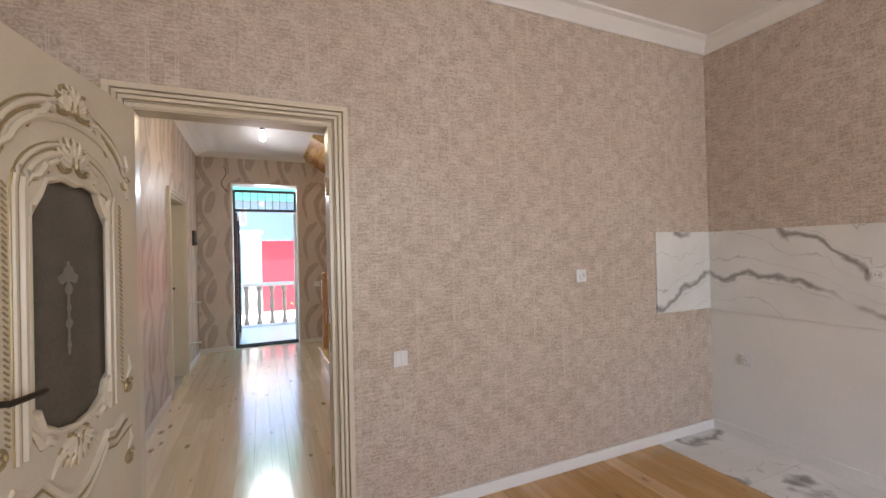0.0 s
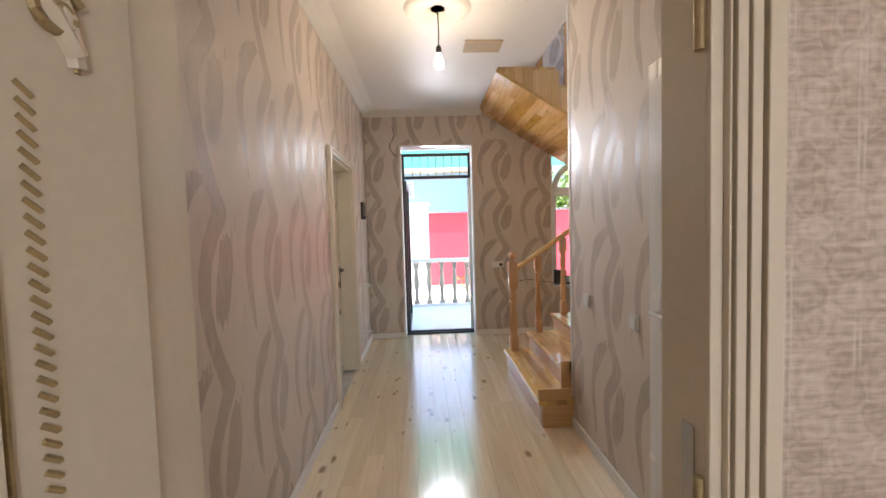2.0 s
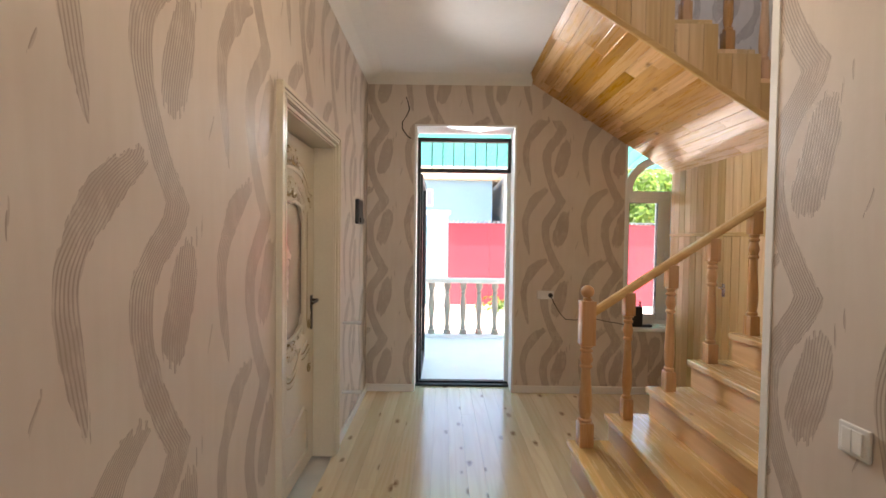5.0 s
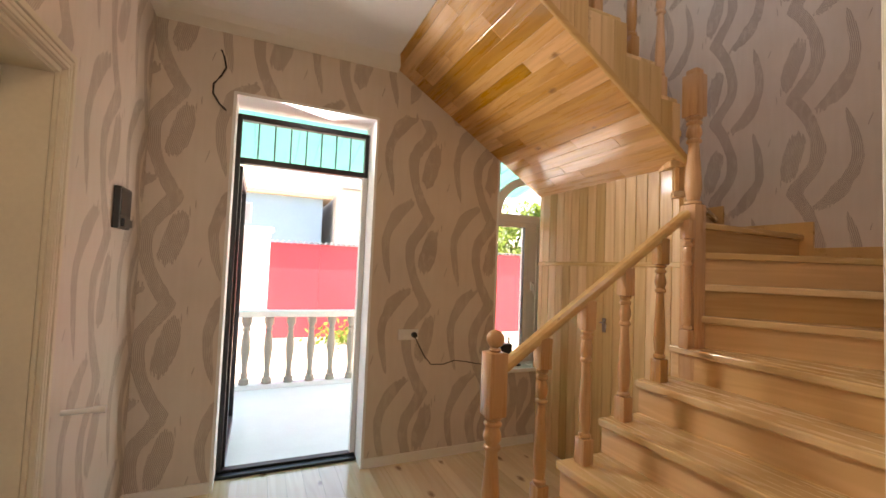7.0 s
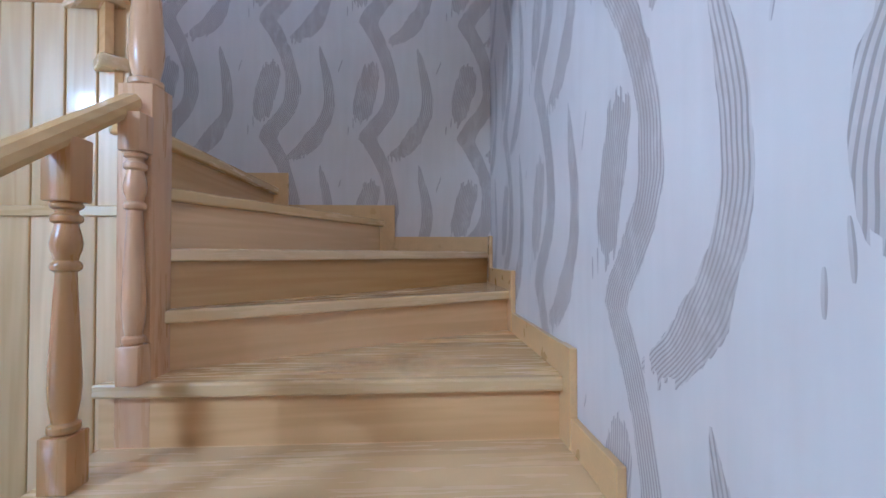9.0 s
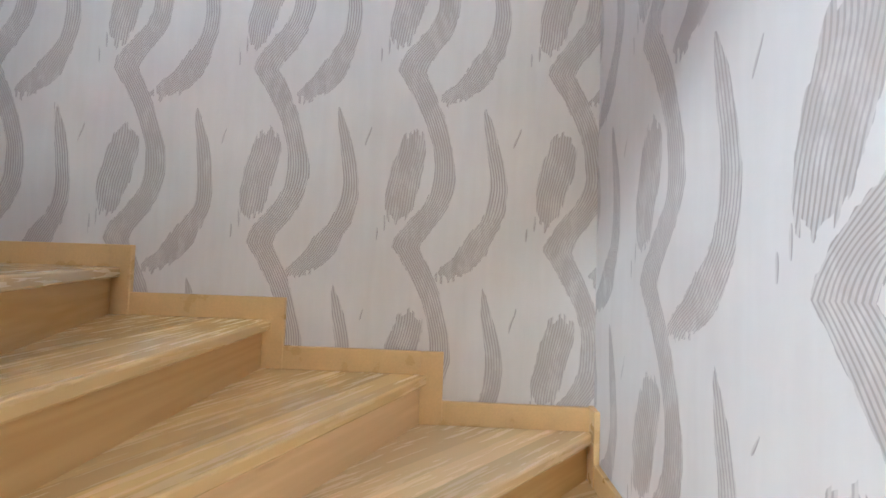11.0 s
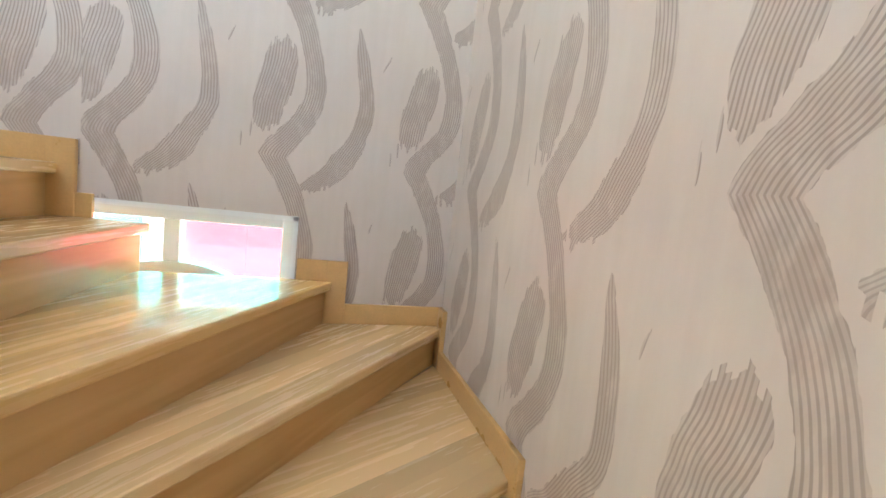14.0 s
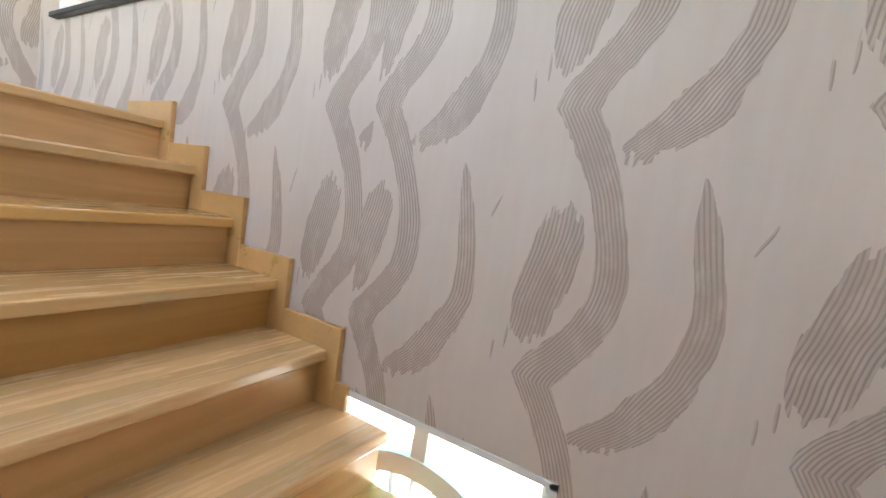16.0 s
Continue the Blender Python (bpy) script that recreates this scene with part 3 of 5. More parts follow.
cove("cornice_kitchen", [(-1.6, -3.2, 1, 1, 3.0), (-1.6, KY, 1, -1, 3.0), (EX, KY, -1, -1, 3.0), (EX, -3.2, -1, 1, 3.0)], 1.0, M_WHITE, "white plaster cornice")
bm = bmesh.new()
prism(bm, [(-1.6, -3.2), (EX, -3.2), (EX, KY), (-1.6, KY)], 3.0, 3.05)
structure("ceiling_kitchen_lining", bm, M_CEIL, "white smooth kitchen ceiling board")
hall_line = ((0.0, -0.05), (0.004, -0.052), (0.03, -0.04), (0.08, -0.02), (0.14, -0.006), (0.17, 0.0))
cove("cornice_hall", [(CX, KY + 0.11, -1, 1, CEIL), (WX, KY + 0.11, 1, 1, CEIL), (WX, NY, 1, -1, CEIL), (0.84, NY, 0, -1, CEIL)], 1.0, M_CEIL, "white plaster cove of the hall", hall_line)

bm = bmesh.new()
box(bm, CX - 0.004, CX + 0.003, SY - 0.028, SY + 0.003, 0.215, CEIL, bevel=0.0015)
box(bm, CX - 0.004, CX + 0.028, SY, SY + 0.004, 0.215, CEIL, bevel=0.0015)
structure("trim_corner_bead", bm, M_WHITE, "white plastic corner bead at the wall end")

# floors
structure("floor_base", solid(-1.75, EX + 0.14, -3.35, NY + 0.28, -0.2, -0.022), M_CONCRETE, "bare screed beneath the boards")


def skirting(name, x0, x1, y0, y1, material=None):
    bm = solid(x0, x1, y0, y1, 0, 0.07, bevel=0.004)
    return structure(name, bm, material or M_WHITE, "low white baseboard along the wall")


skirting("baseboard_kitchen_north", 0.60, EX - 0.016, KY - 0.016, KY)
skirting("baseboard_kitchen_east", EX - 0.014, EX + 0.002, -3.2, KY)
skirting("baseboard_hall_west", WX, WX + 0.016, KY + 0.11, 4.70)
skirting("baseboard_hall_west_far", WX, WX + 0.016, 5.77, NY)
skirting("baseboard_hall_north", WX + 0.016, -0.255, NY - 0.016, NY)
skirting("baseboard_hall_north_far", 0.715, 2.18, NY - 0.016, NY)
skirting("baseboard_hall_east", CX - 0.016, CX, 3.2, SY)

# ---- staircase ----
PX, PY = 2.15, 5.45
stair = thing("staircase", "varnished pine staircase with winders turning round a post", "staircase")
IN = 5.52
NOSE = 0.03
TH = 0.038
# nosing lines: (outer end on the rail side, end at the wall)
NOSES = {1: ((0.825, IN), (0.825, 4.22)), 2: ((1.06, IN), (1.06, SY)), 3: ((1.315, IN), (1.315, SY)), 4: ((1.575, IN), (1.575, SY)),
         5: ((1.83, IN), (1.83, SY)), 6: ((2.085, IN), (2.085, SY)), 7: ((2.17, 5.40), (2.78, SY)), 8: ((2.19, 5.41), (3.34, SY)),
         9: ((2.20, 5.43), (EX, 4.88)), 10: ((2.20, 5.46), (EX, 5.475)), 11: ((2.20, 5.49), (EX, 6.07)), 12: ((2.19, 5.51), (EX, 6.83)),
         13: ((2.17, 5.52), (2.88, NY)), 14: ((2.13, 5.52), (2.22, NY)), 15: ((1.95, 5.52), (1.95, NY)), 16: ((1.68, 5.52), (1.68, NY)),
         17: ((1.40, 5.52), (1.40, NY)), 18: ((1.12, 5.52), (1.12, NY)),
         19: ((0.85, 5.52), (0.85, NY))}


def level(s):
    """Height of tread s; the first riser is the tallest."""
    return s * RISE + (0.03 * (1 - s / 8) if 0 < s < 8 else 0.0)


def corners_between(p, q):
    """Room corners met on the way along the wall from p to q."""
    out = []
    if abs(p[1] - SY) < 1e-3 and abs(q[0] - EX) < 1e-3:
        out.append((EX, SY))
    if abs(p[0] - EX) < 1e-3 and abs(q[1] - NY) < 1e-3:
        out.append((EX, NY))
    return out


def shifted(line, d):
    """The nosing line moved d metres up the stair."""
    (ax, ay), (bx, by) = line
    dx, dy = bx - ax, by - ay
    n = math.hypot(dx, dy)
    nx, ny = -dy / n, dx / n
    return (ax + nx * d, ay + ny * d), (bx + nx * d, by + ny * d)


for s in range(1, 20):
    z = level(s)
    a, b = NOSES[s]
    if s < 19:
        c, d = shifted(NOSES[s + 1], 0.062)
        if s < 7:
            d = (d[0], SY)
        elif s >= 12:
            d = (d[0], NY)
        else:
            d = (EX, d[1])
        poly = [a, b] + ([(CX - 0.002, 4.22), (CX - 0.002, SY)] if s == 1 else []) + corners_between(b, d) + [d, c]
    else:
        poly = [a, b, (0.5, NY), (0.5, 5.52)]
    clean = []
    for p in poly:
        if not clean or (abs(p[0] - clean[-1][0]) + abs(p[1] - clean[-1][1])) > 0.004:
            clean.append(p)
    area = sum(p[0] * q[1] - p[1] * q[0] for p, q in zip(clean, clean[1:] + clean[:1]))
    if area < 0:
        clean = clean[::-1]
    own = Matrix.Translation((*a, z)) @ Matrix.Rotation(math.atan2(b[1] - a[1], b[0] - a[0]) - math.pi / 2, 4, "Z")
    bm = bmesh.new()
    prism(bm, clean, z - TH, z, bevel=0.007)
    bmesh.ops.transform(bm, matrix=own.inverted(), verts=bm.verts)
    part("tread", bm, M_TREAD_Y, stair).matrix_local = own
    # riser board below the nosing
    (ax, ay), (bx, by) = shifted(NOSES[s], NOSE)
    (cx2, cy2), (dx2, dy2) = shifted(NOSES[s], NOSE + 0.02)
    bm = bmesh.new()
    quad = [(ax, ay), (bx, by), (dx2, dy2), (cx2, cy2)]
    quad = [(min(max(x, -1), EX), min(max(y, SY), NY)) for x, y in quad]
    if sum(p[0] * q[1] - p[1] * q[0] for p, q in zip(quad, quad[1:] + quad[:1])) < 0:
        quad = quad[::-1]
    prism(bm, quad, level(s - 1), z - TH)
    bmesh.ops.transform(bm, matrix=own.inverted(), verts=bm.verts)
    part("riser", bm, M_RISER, stair).matrix_local = own


def wall_trim(p, q, z, up):
    """Stepped skirting: along the tread from p to q, then up beside the next riser."""
    bm = bmesh.new()
    pts = [p] + corners_between(p, q) + [q]
    for (x0, y0), (x1, y1) in zip(pts, pts[1:]):
        if abs(x1 - x0) > abs(y1 - y0):
            inn = 0.018 if y0 < 5 else -0.018
            box(bm, min(x0, x1), max(x0, x1), min(y0, y0 + inn), max(y0, y0 + inn), z, z + 0.085, bevel=0.003)
        else:
            box(bm, x0 - 0.018, x0, min(y0, y1), max(y0, y1), z, z + 0.085, bevel=0.003)
    x1, y1 = q
    if up:
        h = RISE + 0.085
        if abs(y1 - SY) < 1e-3:
            box(bm, x1 - 0.05, x1 + 0.034, SY, SY + 0.021, z, z + h, bevel=0.003)
        elif abs(x1 - EX) < 1e-3:
            box(bm, EX - 0.021, EX, y1 - 0.05, y1 + 0.034, z, z + h, bevel=0.003)
        else:
            box(bm, x1 - 0.034, x1 + 0.05, NY - 0.021, NY, z, z + h, bevel=0.003)
    part("wall_trim", bm, M_TRIM, stair)


for s in range(1, 19):
    p, q = NOSES[s][1], NOSES[s + 1][1]
    if s == 13:
        wall_trim(p, (2.73, NY), level(s), False)
    elif s == 14:
        wall_trim((2.05, NY), q, level(s), True)
    else:
        wall_trim(p, q, level(s), True)

wall_trim((0.85, NY), (0.5, NY), 19 * RISE, False)
part("end_board", solid(0.855, CX - 0.002, 4.235, 4.255, 0.0, level(1) - TH), M_TREAD_X, stair)
# soffit under the upper flight, clad in short boards
SLOPE = 0.62
soffit = thing("stair_soffit", "glossy varnished pine boards under the upper flight", "soffit", kind="structure")
SX0, SZ0, SX1 = 2.19, 2.11, 0.80
run = math.hypot(SX0 - SX1, (SX0 - SX1) * SLOPE)
ang = math.atan(SLOPE)
rng = random.Random(5)
w = 0.088
for i in range(int(run / w) + 1):
    d0, d1 = i * w, min((i + 1) * w - 0.0012, run)
    if d1 - d0 < 0.02:
        continue
    y = 5.50
    cuts = sorted(rng.uniform(5.65, 6.75) for _ in range(rng.choice((1, 2, 3))))
    cuts = [5.50] + [c for j, c in enumerate(cuts) if j == 0 or c - cuts[j - 1] > 0.2] + [NY]
    for y0, y1 in zip(cuts, cuts[1:]):
        bm = bmesh.new()
        box(bm, d0, d1, y0 + 0.0006, y1 - 0.0006, 0, 0.014, bevel=0.0015)
        bmesh.ops.transform(bm, matrix=Matrix.Translation((SX0, 0, SZ0)) @ Matrix.Rotation(math.pi + ang, 4, "Y") @ Matrix.Diagonal((1, 1, -1, 1)), verts=bm.verts)
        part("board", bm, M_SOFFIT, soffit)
bm = bmesh.new()
for s0, s1, z0 in ((0, run, 0.02),):
    box(bm, s0, s1, 5.50, NY, 0.016, 0.03)
bmesh.ops.transform(bm, matrix=Matrix.Translation((SX0, 0, SZ0)) @ Matrix.Rotation(math.pi + ang, 4, "Y") @ Matrix.Diagonal((1, 1, -1, 1)), verts=bm.verts)
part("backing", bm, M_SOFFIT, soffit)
bm = bmesh.new()
box(bm, 0.015, run, 5.478, 5.50, -0.006, 0.03, bevel=0.006)
bmesh.ops.transform(bm, matrix=Matrix.Translation((SX0, 0, SZ0)) @ Matrix.Rotation(math.pi + ang, 4, "Y") @ Matrix.Diagonal((1, 1, -1, 1)), verts=bm.verts)
part("edge_moulding", bm, M_TREAD_X, soffit)

# upright boards on the open side of the upper flight
x = 0.805
while x < 2.12:
    x1 = min(x + 0.09, 2.13)
    lo0, lo1 = SZ0 + (SX0 - x) * SLOPE + 0.02, SZ0 + (SX0 - x1) * SLOPE + 0.02
    step = max(14, max(s for s in range(13, 20) if NOSES[s][0][0] + 0.05 >= (x + x1) / 2) if x < 2.1 else 14)
    top = step * RISE - TH
    if top > lo0 + 0.02:
        bm = bmesh.new()
        vs = [bm.verts.new(p) for p in ((x, 5.50, lo0), (x1 - 0.003, 5.50, lo1), (x1 - 0.003, 5.50, top), (x, 5.50, top))]
        f = bm.faces.new(vs)
        r = bmesh.ops.extrude_face_region(bm, geom=[f])
        bmesh.ops.translate(bm, verts=[v for v in r["geom"] if isinstance(v, bmesh.types.BMVert)], vec=(0, 0.016, 0))
        part("side_board", bm, M_PANEL, stair)
    x = x1

# boarded closet front below the winders
closet = thing("under_stair_panel", "upright varnished pine boards closing the space under the stairs", "panelling", kind="structure")
y = 5.50
i = 0
while y < NY - 0.02:
    y1 = min(y + 0.088, NY)
    for z0, z1 in ((0.0, 1.515), (1.54, 2.13)):
        part("board", solid(2.19, 2.206, y + 0.0015, y1 - 0.0015, z0, z1, bevel=0.0035), M_PANEL, closet)
    y = y1
part("rail", solid(2.18, 2.206, 5.50, NY, 1.512, 1.542, bevel=0.003), M_TREAD_Y, closet)
part("backing", solid(2.208, 2.22, 5.50, NY, 0, 2.13), M_PANEL, closet)
latch = part("latch_plate", solid(2.184, 2.19, 6.082, 6.118, 1.05, 1.15, bevel=0.003), M_CHROME, closet, "small metal latch plate")
bm = bmesh.new()
tube(bm, [(2.186, 6.1, 1.12), (2.150, 6.1, 1.12), (2.146, 6.085, 1.12), (2.146, 6.04, 1.118)], 0.006, 8)
part("lever", bm, M_CHROME, latch, smooth=True)
part("lower_side", solid(0.87, 2.19, 5.495, 5.51, 0.0, 0.14), M_PANEL, stair)
for s in range(2, 7):
    x0 = NOSES[s][0][0] + 0.05
    x1 = NOSES[s + 1][0][0] + 0.05 if s < 6 else 2.19
    part("lower_side", solid(x0, x1, 5.495, 5.51, 0.142, level(s) - TH), M_PANEL, stair)

# ---- railing ----
railing = thing("stair_railing", "turned pine newel, balusters and rounded handrail", "railing")


# radius against height: foot ring, long swelling shaft, ring, tulip, upper rings
TURNED = ((0.76, 0), (0.98, 0.012), (1.0, 0.025), (0.98, 0.038), (0.72, 0.05), (0.78, 0.075), (0.92, 0.13), (1.0, 0.20), (0.98, 0.27), (0.90, 0.38), (0.78, 0.52),
          (0.68, 0.64), (0.64, 0.695), (0.90, 0.705), (0.96, 0.72), (0.90, 0.735), (0.70, 0.745), (0.76, 0.765), (0.92, 0.79), (0.98, 0.82), (0.90, 0.85), (0.74, 0.89),
          (0.70, 0.905), (0.94, 0.915), (0.98, 0.928), (0.94, 0.94), (0.68, 0.952), (0.70, 0.965), (0.96, 0.975), (1.0, 0.988), (0.80, 1.0))


def block_turn(bm, x, y, z0, z1, wide, lo, hi, slope=0.0):
    """A turned post: square block of height lo, turned shaft, square block of height hi."""
    h = wide / 2
    box(bm, x - h, x + h, y - h, y + h, z0, z0 + lo, bevel=0.004)
    box(bm, x - h, x + h, y - h, y + h, z1 - hi, z1, bevel=0.004)
    a, b = z0 + lo, z1 - hi
    L = b - a
    r = h * 0.96
    lathe(bm, [(r * k, t * L) for k, t in TURNED], (x, y, a), 18)


def rail_z(x):
    return 1.062 + (x - 1.0) * 0.667


bm = bmesh.new()
block_turn(bm, 0.915, PY, level(1), 1.10, 0.085, 0.15, 0.27)
lathe(bm, [(0.02, 0), (0.028, 0.012), (0.022, 0.02)] + [(0.040 * math.sin(math.pi * (0.12 + 0.86 * i / 9)), 0.058 - 0.040 * math.cos(math.pi * (0.12 + 0.86 * i / 9))) for i in range(10)], (0.915, PY, 1.098), 18)
part("newel_post", bm, M_TURNED, railing, "turned newel post with a ball top", True)
for s, bx in ((2, 1.168), (3, 1.425), (4, 1.674), (5, 1.925)):
    bm = bmesh.new()
    block_turn(bm, bx, PY, level(s), rail_z(bx) - 0.02, 0.062, 0.12, 0.14)
    part("baluster", bm, M_TURNED, railing, smooth=True)
bm = bmesh.new()
block_turn(bm, 2.088, 5.416, level(6), rail_z(2.088) - 0.02, 0.056, 0.10, 0.10)
part("baluster", bm, M_TURNED, railing, smooth=True)
# handrail with a rounded section
bm = bmesh.new()
sec = [(-0.026, -0.024), (0.026, -0.024), (0.031, -0.008), (0.029, 0.012), (0.016, 0.026), (-0.016, 0.026), (-0.029, 0.012), (-0.031, -0.008)]
rows = []
for x, z in ((0.95, rail_z(0.95)), (2.13, rail_z(2.13))):
    rows.append([bm.verts.new((x, PY + a, z + b)) for a, b in sec])
for i in range(8):
    bm.faces.new((rows[0][i], rows[0][(i + 1) % 8], rows[1][(i + 1) % 8], rows[1][i]))
bm.faces.new(rows[0])
bm.faces.new(rows[1][::-1])
part("handrail", bm, M_TREAD_X, railing, "rounded pine handrail")
# tall turning post
PX, PY = 2.158, 5.436
bm = bmesh.new()
box(bm, PX - 0.045, PX + 0.045, PY - 0.045, PY + 0.045, 0.9, 1.86, bevel=0.004)
box(bm, PX - 0.045, PX + 0.045, PY - 0.045, PY + 0.045, 2.36, 2.60, bevel=0.004)
box(bm, PX - 0.034, PX + 0.034, PY - 0.034, PY + 0.034, 2.60, 2.635, bevel=0.012)
L = 0.5
r = 0.043
lathe(bm, [(k * r, 1.86 + t * L) for k, t in TURNED], (PX, PY, 0), 20)
part("turning_post", bm, M_TURNED, railing, "tall turned post between the flights", True)
# upper flight
for s, bx in ((14, 2.03), (15, 1.80), (16, 1.53), (17, 1.25), (18, 0.98)):
    bm = bmesh.new()
    block_turn(bm, bx, 5.56, s * RISE, s * RISE + 0.78, 0.06, 0.12, 0.12)
    part("baluster", bm, M_TURNED, railing, smooth=True)
bm = bmesh.new()
rows = []
for x, z in ((2.12, 3.22), (0.80, 3.22 + 1.32 * 0.655)):
    rows.append([bm.verts.new((x, 5.56 + a, z + b)) for a, b in sec])
for i in range(8):
    bm.faces.new((rows[0][i], rows[0][(i + 1) % 8], rows[1][(i + 1) % 8], rows[1][i]))
bm.faces.new(rows[0])
bm.faces.new(rows[1][::-1])
part("handrail", bm, M_TREAD_X, railing, "rounded pine handrail")
bm = bmesh.new()
block_turn(bm, 0.78, 5.56, 19 * RISE, 19 * RISE + 1.0, 0.085, 0.15, 0.25)
part("newel_post", bm, M_TURNED, railing, smooth=True)
structure("floor_landing", solid(WX, 0.50, SY, NY, UPFLOOR, UPFLOOR + 0.012), M_FLOOR, "pine floor of the upper landing")

# ---- doors and windows ----


def arch_points(cx, cz, rx, rz, a0, a1, n=14):
    return [(cx + rx * math.cos(a0 + (a1 - a0) * i / n), cz + rz * math.sin(a0 + (a1 - a0) * i / n)) for i in range(n + 1)]


def scroll(cx, cz, r, turns=1.4, start=0.0, flip=1, n=22):
    return [(cx + flip * r * (1 - 0.8 * i / n) * math.cos(start + turns * 2 * math.pi * i / n),
             cz + r * (1 - 0.8 * i / n) * math.sin(start + turns * 2 * math.pi * i / n)) for i in range(n + 1)]


def ornate_leaf(name, label, width=0.80, height=2.03, depth=0.042, pane=None, etch=None):
    """A cream carved door leaf, hinge edge at x = 0, face towards -y and +y."""
    ob = thing(name, label, "door", kind="structure")
    gx0, gx1, gz0, gz1 = 0.210, width - 0.190, 0.87, 1.66
    cx = (gx0 + gx1) / 2
    # leaf with a shaped glass opening
    outline = [(gx0, gz0 + 0.12), (gx0 + 0.03, gz0 + 0.10), (gx0 + 0.05, gz0 + 0.05), (cx - 0.09, gz0 + 0.015), (cx, gz0), (cx + 0.09, gz0 + 0.015), (gx1 - 0.05, gz0 + 0.05),
               (gx1 - 0.03, gz0 + 0.10), (gx1, gz0 + 0.12), (gx1, gz1 - 0.13), (gx1 - 0.02, gz1 - 0.10), (gx1 - 0.05, gz1 - 0.06), (gx1 - 0.07, gz1 - 0.02), (cx + 0.05, gz1),
               (cx, gz1 - 0.012), (cx - 0.05, gz1), (gx0 + 0.07, gz1 - 0.02), (gx0 + 0.05, gz1 - 0.06), (gx0 + 0.02, gz1 - 0.10), (gx0, gz1 - 0.13)]
    d = depth / 2
    bm = bmesh.new()
    rect = [(0, 0), (width, 0), (width, height), (0, height)]
    for yy in (-d, d):
        vo = [bm.verts.new((x, yy, z)) for x, z in rect]
        vi = [bm.verts.new((x, yy, z)) for x, z in outline]
        es = [bm.edges.new((vo[i], vo[(i + 1) % 4])) for i in range(4)]
        es += [bm.edges.new((vi[i], vi[(i + 1) % len(vi)])) for i in range(len(vi))]
        bmesh.ops.triangle_fill(bm, use_beauty=True, edges=es)
    bm.verts.ensure_lookup_table()
    n = 4 + len(outline)
    for i in range(4):
        j = (i + 1) % 4
        bm.faces.new((bm.verts[i], bm.verts[j], bm.verts[n + j], bm.verts[n + i]))
    for i in range(len(outline)):
        j = (i + 1) % len(outline)
        bm.faces.new((bm.verts[4 + i], bm.verts[4 + j], bm.verts[n + 4 + j], bm.verts[n + 4 + i]))
    slab = part("leaf", bm, M_CREAM, ob)
    bm = bmesh.new()
    vs = [bm.verts.new((x, 0.004, z)) for x, z in outline]
    f = bm.faces.new(vs)
    r = bmesh.ops.extrude_face_region(bm, geom=[f])
    bmesh.ops.translate(bm, verts=[v for v in r["geom"] if isinstance(v, bmesh.types.BMVert)], vec=(0, -0.008, 0))
    part("glass", bm, pane or M_BROWN_GLASS, slab)
    for side in (-1, 1):
        y = side * (d + 0.001)

        def lift(pts, e=0.0):
            return [(x, y + side * e, z) for x, z in pts]

        bm, gold = bmesh.new(), bmesh.new()
        tube(bm, lift(outline), 0.011, 6, True)
        for grow, rad, target in ((0.0, 0.013, bm), (0.028, 0.005, gold), (0.045, 0.010, bm), (0.062, 0.004, gold)):
            top = arch_points(cx, 1.70, 0.27 + grow, 0.15 + grow, math.radians(12), math.radians(168), 18)
            tube(target, lift([(cx + 0.335, 1.66 - 0.3 * grow), (cx + 0.31 + grow * 0.4, 1.70)] + top + [(cx - 0.31 - grow * 0.4, 1.70), (cx - 0.335, 1.66 - 0.3 * grow)]), rad, 6)
            inner = arch_points(cx, 1.60, 0.215 + grow * 0.7, 0.14 + grow * 0.6, 0.25, math.pi - 0.25, 16)
            tube(target, lift([(cx + 0.215 + grow * 0.7, 0.86), (cx + 0.215 + grow * 0.7, 1.60)] + inner + [(cx - 0.19 - grow * 0.8, 1.60), (cx - 0.19 - grow * 0.8, 0.86)]), rad * 0.9, 6)
            low = [(cx - 0.275 - grow, 0.80 - grow), (cx - 0.22, 0.765 - grow), (cx - 0.16, 0.78 - grow)] + [(cx - 0.16 + 0.32 * i / 12, 0.775 - grow - 0.115 * math.sin(math.pi * i / 12)) for i in range(13)] + [(cx + 0.22, 0.765 - grow), (cx + 0.275 + grow, 0.80 - grow)]
            tube(target, lift(low), rad, 6)
        for mx, mz, rr in ((cx, 1.90, 0.05), (cx, 1.715, 0.045), (cx, 0.815, 0.04)):
            for fl in (-1, 1):
                tube(gold, lift(scroll(mx + fl * rr * 1.1, mz, rr, 1.3, math.pi / 2, fl), 0.004), [0.007 * (1 - 0.6 * i / 22) + 0.002 for i in range(23)], 6)
                tube(bm, lift(scroll(mx + fl * rr * 0.6, mz + 0.012, rr * 0.75, 1.2, 0, -fl), 0.004), 0.008, 6)
                tube(bm, lift([(mx + fl * rr * 1.5, mz), (mx + fl * rr * 2.4, mz - 0.02), (mx + fl * rr * 3.0, mz - 0.06)]), [0.012, 0.010, 0.004], 6)
